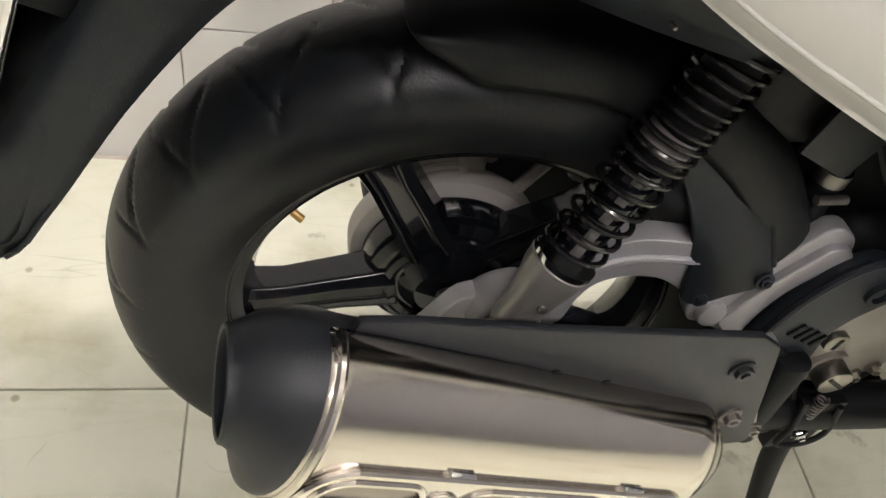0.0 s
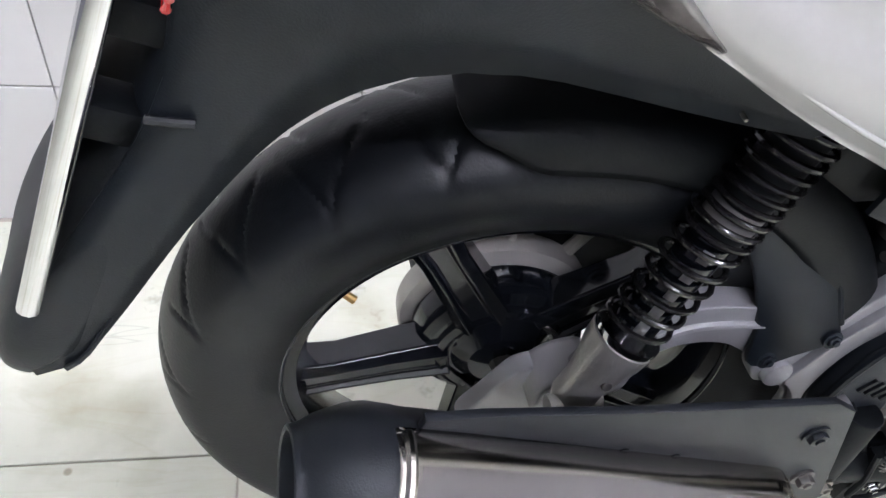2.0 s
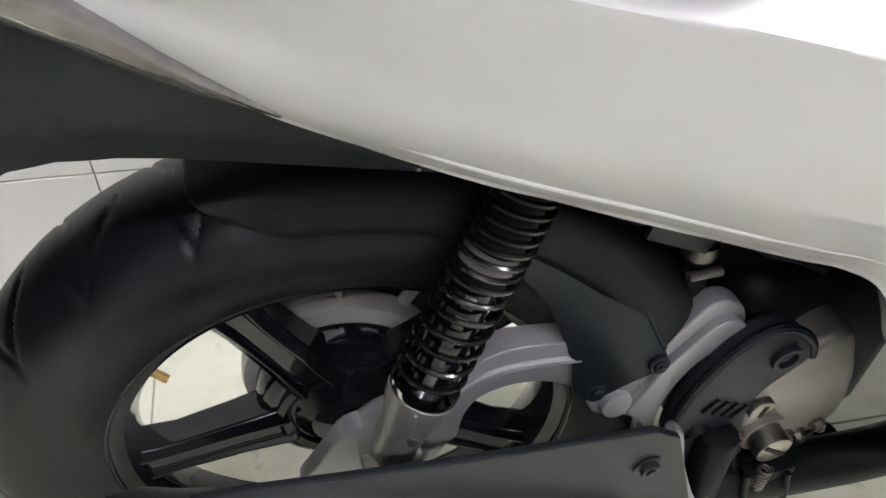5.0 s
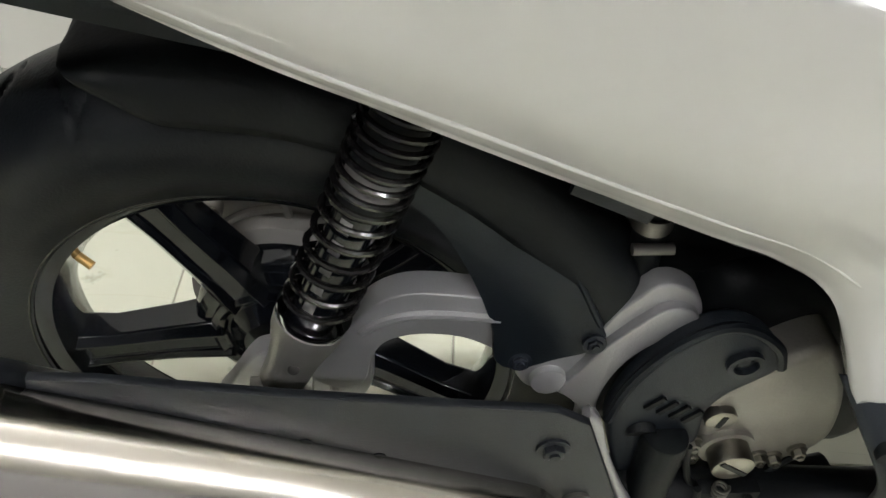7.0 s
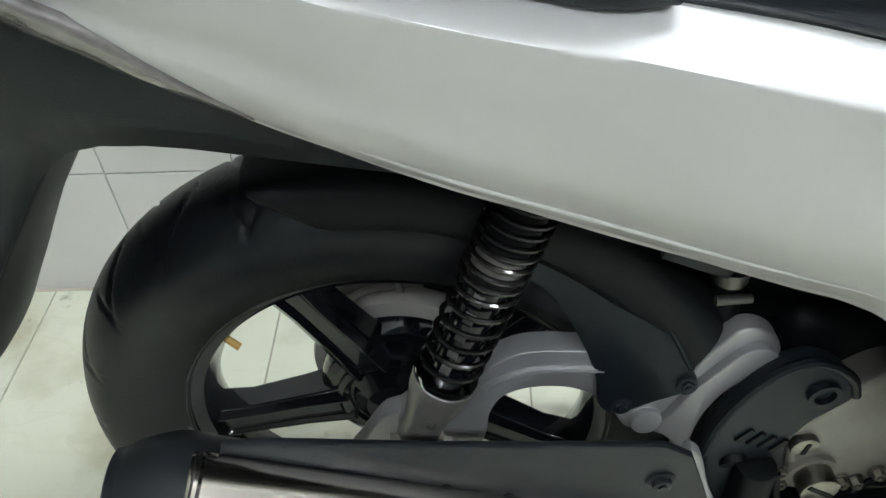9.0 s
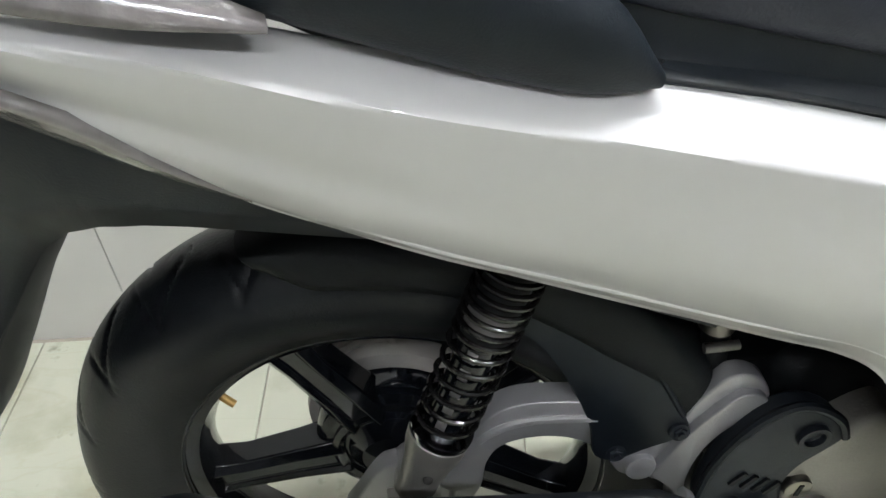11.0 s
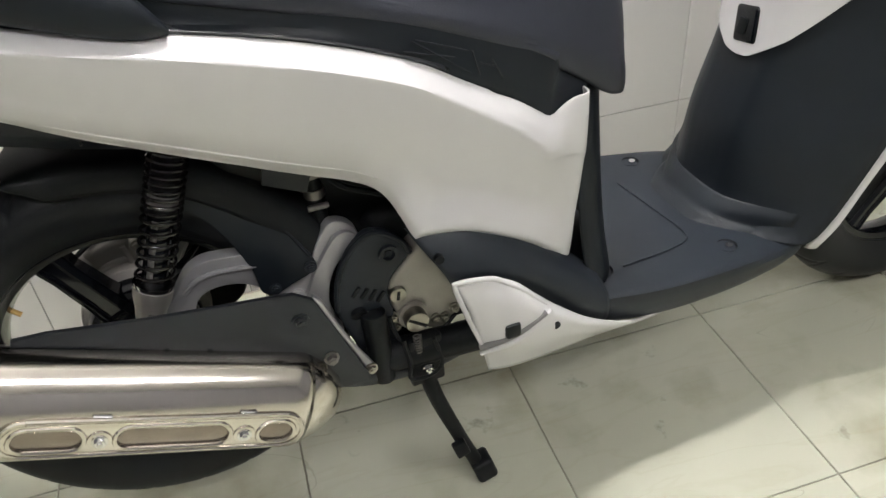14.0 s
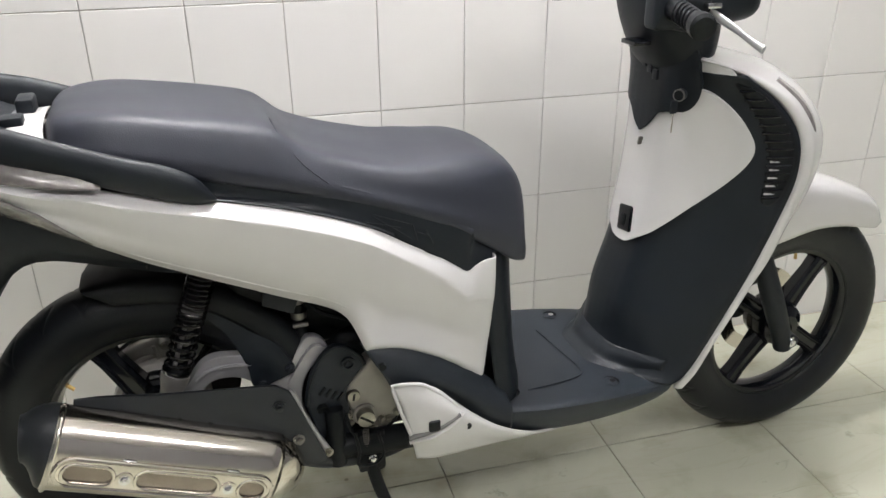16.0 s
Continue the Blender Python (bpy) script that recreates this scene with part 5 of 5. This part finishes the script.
part("latch_grip", moved(block(-0.0025, 0.002, -0.008, 0.008, -0.012, 0.012, 0.002), Matrix.Translation((lx - 0.0145, -0.002, 0.604)) @ Euler((0, radians(9), 0)).to_matrix().to_4x4()), DARK, glove_ob)
part("lid_hook", moved(block(-0.01, 0.004, -0.003, 0.003, -0.008, 0.008, 0.002), Matrix.Translation((shield_x(0, 0.766) - 0.008, -0.006, 0.766)) @ Euler((radians(14), 0, 0)).to_matrix().to_4x4()), TIRED_STEEL, glove_ob, "small bag hook")
COVER = [(-0.018, 0.799), (-0.038, 0.824), (-0.05, 0.834), (-0.07, 0.8365), (-0.082, 0.841), (-0.093, 0.853), (-0.101, 0.875), (-0.104, 0.911), (-0.098, 0.952)]
cover_ob = part("column_shroud", shield_rows([(0, 0.786)] + COVER, 0.786, 0.952, 0.016), BLACK, shield_ob, "matt black steering column shroud", thick=0.014, smooth=60, bevel=0.003)
for yy, zz in ((0.012, 0.911), (-0.006, 0.902), (-0.024, 0.893)):
    part("vent_plate", moved(block(-0.003, 0.003, -0.007, 0.007, -0.009, 0.009, 0.0015), Matrix.Translation((0.9, yy - 0.004, zz + 0.004))), GREY_PLASTIC, cover_ob, "dark grey vent plate")
key_p = Vector((shield_x(-0.073, 0.872) - 0.017, -0.089, 0.8715))
part("ignition_lock", rod(key_p + Vector((0.02, 0.012, 0)), key_p + Vector((-0.004, -0.003, 0.001)), 0.0105, 28, 0.001), GREY_PLASTIC, shield_ob, "dark ringed ignition lock")
part("lock_core", rod(key_p + Vector((0.01, 0.006, 0)), key_p + Vector((-0.0055, -0.0042, 0.001)), 0.0085, 24), DARK, shield_ob)
part("lock_ring", moved(revolve([(0.0092, -0.0012), (0.0112, -0.0012), (0.0112, 0.0012), (0.0092, 0.0012)], 36, closed=True), Matrix.Translation(key_p + Vector((-0.0045, -0.004, 0.001))) @ Euler((0, 0, radians(-62))).to_matrix().to_4x4()), TIRED_STEEL, shield_ob, "thin steel ring round the lock")
key = thing("ignition_key", Matrix.Translation((0.632, 0.945, 0)) @ pose(0, 0, 0, 0, 0, 4.5), "steel key with black bow in the ignition lock", "key")
part("bow", moved(block(-0.014, 0.0, -0.002, 0.002, -0.02, 0.004, 0.0015), Matrix.Translation(key_p + Vector((-0.004, -0.002, -0.012)))), BLACK, key, "black plastic key bow")
part("blade", moved(block(-0.008, -0.006, -0.0015, 0.0015, -0.055, -0.019, 0.0005), Matrix.Translation(key_p + Vector((-0.004, -0.002, -0.012)))), STEEL, key, "spare steel blade hanging down")

# grille slats in the black part of the shield edge
GRILLE = [(-0.146, 0.902), (-0.163, 0.888), (-0.176, 0.85), (-0.1835, 0.806), (-0.187, 0.773), (-0.1875, 0.73), (-0.185, 0.69), (-0.179, 0.672), (-0.172, 0.686), (-0.1715, 0.731), (-0.1685, 0.774), (-0.161, 0.826), (-0.15, 0.874)]
grille = part("side_grille", shield_patch(GRILLE, 0.0055, 60, 3), DARK, shield_ob, "black ventilation grille", thick=0.002)
for i in range(14):
    z = 0.688 + 0.0152 * i
    y0 = -lerp(((0.68, 0.1745), (0.731, 0.1718), (0.774, 0.1688), (0.826, 0.1613), (0.874, 0.1503), (0.9, 0.146)), z, 1)
    y1 = -lerp(((0.68, 0.185), (0.73, 0.1874), (0.773, 0.1868), (0.806, 0.1833), (0.85, 0.1758), (0.888, 0.1625), (0.9, 0.155)), z, 1)
    ym = (y0 + y1) / 2
    part("slat", tube([(shield_x(y0, z) - 0.006, y0 - 0.002, z), (shield_x(ym, z) - 0.0095, ym - 0.002, z), (shield_x(y1, z) - 0.007, y1 - 0.001, z + 0.001)], 0.0027, 8), GLOSS, grille, "gloss black grille slat")
    if i < 5:
        part("slat_gap", tube([(shield_x(y0 + 0.2 * (y1 - y0), z) - 0.007, y0 + 0.2 * (y1 - y0), z + 0.0076), (shield_x(ym, z) - 0.0078, ym, z + 0.0076), (shield_x(y0 + 0.75 * (y1 - y0), z) - 0.007, y0 + 0.75 * (y1 - y0), z + 0.0076)], 0.003, 8), WHITE, grille, "white bodywork behind the slats")
part("inner_cover", shield_patch([(-0.1, 0.915), (-0.125, 0.908), (-0.146, 0.899), (-0.15, 0.914), (-0.135, 0.93), (-0.1, 0.938)], 0.0035, 40, 3), WHITE, shield_ob, "white painted upper cover", thick=0.004)

# white front fairing
rows = []
for z, xe, w, xf in ((0.288, 0.934, 0.168, 0.945), (0.33, 0.955, 0.178, 0.968), (0.4, 0.988, 0.182, 1.0), (0.47, 1.02, 0.186, 1.055), (0.55, 1.056, 0.19, 1.155), (0.62, 1.083, 0.192, 1.215), (0.68, 1.104, 0.194, 1.25), (0.74, 1.117, 0.194, 1.262), (0.8, 1.109, 0.19, 1.25), (0.86, 1.068, 0.18, 1.205), (0.905, 1.008, 0.163, 1.14), (0.926, 0.965, 0.142, 1.08), (0.935, 0.94, 0.115, 1.04), (0.938, 0.93, 0.07, 1.0)):
    half = [(w - 0.008, xe - 0.004), (w, xe + 0.001), (w + 0.003, xe + 0.012), (w - 0.004, xe + 0.03 * min(1, (xf - xe) / 0.06)), (w * 0.72, xe + (xf - xe) * 0.68), (w * 0.35, xe + (xf - xe) * 0.94)]
    rows.append([(x, -y, z) for y, x in half] + [(xf, 0, z)] + [(x, y, z) for y, x in reversed(half)])
fairing = part("front_fairing", skin(rows, 60, 70), WHITE, scooter, "white painted front fairing", thick=0.004, smooth=60)
rows = []
for z, x, y in ((0.898, 1.068, -0.144), (0.885, 1.085, -0.151), (0.87, 1.104, -0.157), (0.84, 1.132, -0.165), (0.805, 1.152, -0.169), (0.775, 1.158, -0.165)):
    rows.append([(x - 0.012, y - 0.011, z - 0.002), (x, y - 0.007, z + 0.002), (x + 0.014, y + 0.006, z + 0.003)])
part("front_indicator", skin(rows, 30, 8), LENS, fairing, "clear grey front indicator lens", thick=0.006, smooth=60)
# steering column and handlebar cover
rows = []
for z, xb, xf, w in ((0.85, 0.93, 0.99, 0.06), (0.9, 0.905, 1.0, 0.085), (0.93, 0.884, 1.01, 0.1), (0.96, 0.868, 1.015, 0.108), (1.0, 0.852, 1.015, 0.114), (1.06, 0.84, 1.01, 0.125), (1.1, 0.83, 1.0, 0.12), (1.115, 0.86, 0.98, 0.08)):
    rows.append([((xb + xf) / 2 - (xf - xb) / 2 * math.cos(a) * (0.88 if abs(math.sin(a)) > 0.6 else 1), -w * math.sin(a), z) for a in (2 * math.pi * q / 12 for q in range(12))])
column = part("handlebar_cover", skin(rows, 40, 48, wrap_v=True, cap=True), BLACK, scooter, "matt black steering and handlebar cover", smooth=50)
part("switch_pod", moved(block(-0.03, 0.03, -0.02, 0.02, -0.035, 0.035, 0.01, 3), Matrix.Translation((0.845, -0.115, 1.03))), BLACK, column, "black switch pod")
part("vent", block(0.835, 0.87, -0.05, -0.005, 0.955, 0.963, 0.002), GLOSS, column)
part("headset_pod", moved(block(-0.085, 0.085, -0.075, 0.075, -0.05, 0.05, 0.032, 4), Matrix.Translation((0.945, -0.065, 1.042)) @ Euler((0, radians(-8), 0)).to_matrix().to_4x4()), BLACK, column, "matt black instrument pod", smooth=60)
for sgn in (1, -1):
    part("grip", tube([(0.85, -0.13 * sgn, 1.03), (0.842, -0.18 * sgn, 1.025), (0.832, -0.222 * sgn, 1.02)], [0.019, 0.0175, 0.0175], 24, 20), RUBBER, column, "black ribbed rubber grip")
    for k in range(5):
        f = 0.15 + 0.17 * k
        part("grip_rib", tube([(0.846 - 0.018 * f + 0.0004 * e, (-0.145 - 0.075 * f - 0.002 * e) * sgn, 1.029 - 0.009 * f) for e in (0, 1)], 0.0186, 24), RUBBER, column)
    part("bar_end", tube([(0.832, -0.222 * sgn, 1.02), (0.83, -0.228 * sgn, 1.0195), (0.826, -0.242 * sgn, 1.0185), (0.825, -0.246 * sgn, 1.018)], [0.02, 0.021, 0.021, 0.016], 24), DARK, column, "black bar end weight")
    if sgn == -1:
        continue
    part("brake_lever", tube([(0.9, -0.12 * sgn, 1.025), (0.918, -0.15 * sgn, 1.017), (0.931, -0.19 * sgn, 1.0), (0.939, -0.222 * sgn, 0.985), (0.943, -0.245 * sgn, 0.977)], [0.009, 0.0085, 0.0068, 0.0055, 0.007], 12, 28, squash=0.55), ALU, column, "silver brake lever")
    part("lever_perch", moved(block(-0.03, 0.03, -0.02, 0.02, -0.018, 0.018, 0.007, 3), Matrix.Translation((0.885, -0.125 * sgn, 1.03))), DARK, column)
part("chrome_clip", moved(block(-0.014, 0.014, -0.008, 0.008, -0.005, 0.005, 0.003), Matrix.Translation((0.91, -0.15, 1.034))), CHROME, column, "bright lever pivot")

# front fork, fender
for sgn in (1, -1):
    fork = part("fork_leg", tube([(1.278, -0.082 * sgn, 0.262), (1.262, -0.082 * sgn, 0.31), (1.2, -0.08 * sgn, 0.45), (1.16, -0.078 * sgn, 0.54)], [0.02, 0.0235, 0.022, 0.02], 24, 24), BLACK, scooter, "black front fork leg", smooth=60)
    part("axle_bolt", hexbolt((1.282, -0.1 * sgn, 0.283), (0, -sgn, 0), 0.009, 0.007), CHROME, fork, "bright axle bolt")
    part("axle_boss", rod((1.29, -0.05 * sgn, 0.283), (1.284, -0.101 * sgn, 0.283), 0.017, 24, 0.002), BLACK, fork)
part("fork_yoke", block(1.12, 1.19, -0.1, 0.1, 0.5, 0.56, 0.02), DARK, scooter, "dark fork yoke")
part("brake_caliper", block(1.2, 1.25, 0.045, 0.09, 0.33, 0.42, 0.012, 3), CAST, scooter, "grey front brake caliper")
part("brake_hose", tube([(1.21, 0.07, 0.42), (1.2, 0.08, 0.5), (1.17, 0.08, 0.6)], 0.004, 8, 16), DARK, scooter)
rows = []
for a, r, w, skirt_r in ((43, 0.33, 0.02, 0.322), (47, 0.338, 0.045, 0.3), (58, 0.35, 0.058, 0.276), (72, 0.352, 0.064, 0.262), (88, 0.362, 0.068, 0.255), (104, 0.366, 0.07, 0.252), (120, 0.362, 0.07, 0.262), (140, 0.345, 0.066, 0.285), (160, 0.335, 0.06, 0.3)):
    c, s = math.cos(radians(a)), math.sin(radians(a))
    P = lambda rr, y: (1.316 + rr * c, y, 0.283 + rr * s)
    rows.append([P(skirt_r, -w), P((skirt_r + r) / 2, -w * 1.02), P(r - 0.018, -w * 0.93), P(r - 0.004, -w * 0.55), P(r, 0), P(r - 0.004, w * 0.55), P(r - 0.018, w * 0.93), P((skirt_r + r) / 2, w * 1.02), P(skirt_r, w)])
part("front_fender", skin(rows, 50, 40), WHITE, scooter, "white painted front fender", thick=0.003, smooth=60)

# ---- tiles, last ----
def tile_mesh(name, w, h, d, mat, gap, flat):
    """One tile with eased edges; flat ones lie, the others stand against the wall."""
    a, b, e = (w - gap) / 2, (h - gap) / 2, 0.0012
    if flat:
        bm = block(-a, a, -b, b, -d, 0)
    else:
        bm = block(-a, a, -d, 0, -b, b)
    bmesh.ops.bevel(bm, geom=list(bm.edges), offset=e, segments=1, profile=0.5, affect="EDGES")
    me = bpy.data.meshes.new(name)
    bm.to_mesh(me)
    bm.free()
    me.materials.append(mat)
    return me


def lay(name, me, spots, parent, rest_name):
    """Near tiles as objects on one mesh; the far ones joined into one sheet."""
    src = bmesh.new()
    rest_v, rest_f = [], []
    src.from_mesh(me)
    src.verts.ensure_lookup_table()
    base = [v.co.copy() for v in src.verts]
    faces = [[v.index for v in f.verts] for f in src.faces]
    src.free()
    for p, near in spots:
        if near:
            ob = new(name, me)
            ob.location = p
            ob.rotation_euler = (random.uniform(-0.0012, 0.0012), random.uniform(-0.0012, 0.0012), random.uniform(-0.0008, 0.0008))
            ob.parent = parent
        else:
            k = len(rest_v)
            rest_v += [v + Vector(p) for v in base]
            rest_f += [[i + k for i in f] for f in faces]
    if rest_v:
        far = bpy.data.meshes.new(rest_name)
        far.from_pydata(rest_v, [], rest_f)
        far.materials.append(me.materials[0])
        ob = new(rest_name, far)
        ob.parent = parent
        ob["kind"] = "stuff"


wt = tile_mesh("wall_tile", 0.2, 0.25, 0.006, WALL_TILE, 0.0018, False)
spots = []
for i in range(-14, 22):
    for j in range(-1, 11):
        x, z = 0.208 + 0.2 * i, 0.115 + 0.25 * j + 0.0
        if j == -1 or x - 0.1 < X0 or x + 0.1 > X1 or z + 0.125 > ROOM_H:
            continue
        spots.append(((x, WALL_Y + 0.002, z), -1.2 < x < 3.2 and z < 1.5))
lay("wall_tile", wt, spots, wall_n, "far_wall_tiles")
ft = tile_mesh("floor_tile", 0.4, 0.4, 0.008, FLOOR_TILE, 0.0022, True)
spots = []
for i in range(-11, 7):
    for j in range(-11, 2):
        x, y = 1.745 + 0.4 * i, 0.845 + 0.4 * j
        if x - 0.2 < X0 - 0.4 or x + 0.2 > X1 + 0.4 or y - 0.2 < Y0 - 0.4:
            continue
        spots.append(((x, y, 0), -0.8 < x < 3.6 and y > -1.2))
lay("floor_tile", ft, spots, floor, "far_floor_tiles")
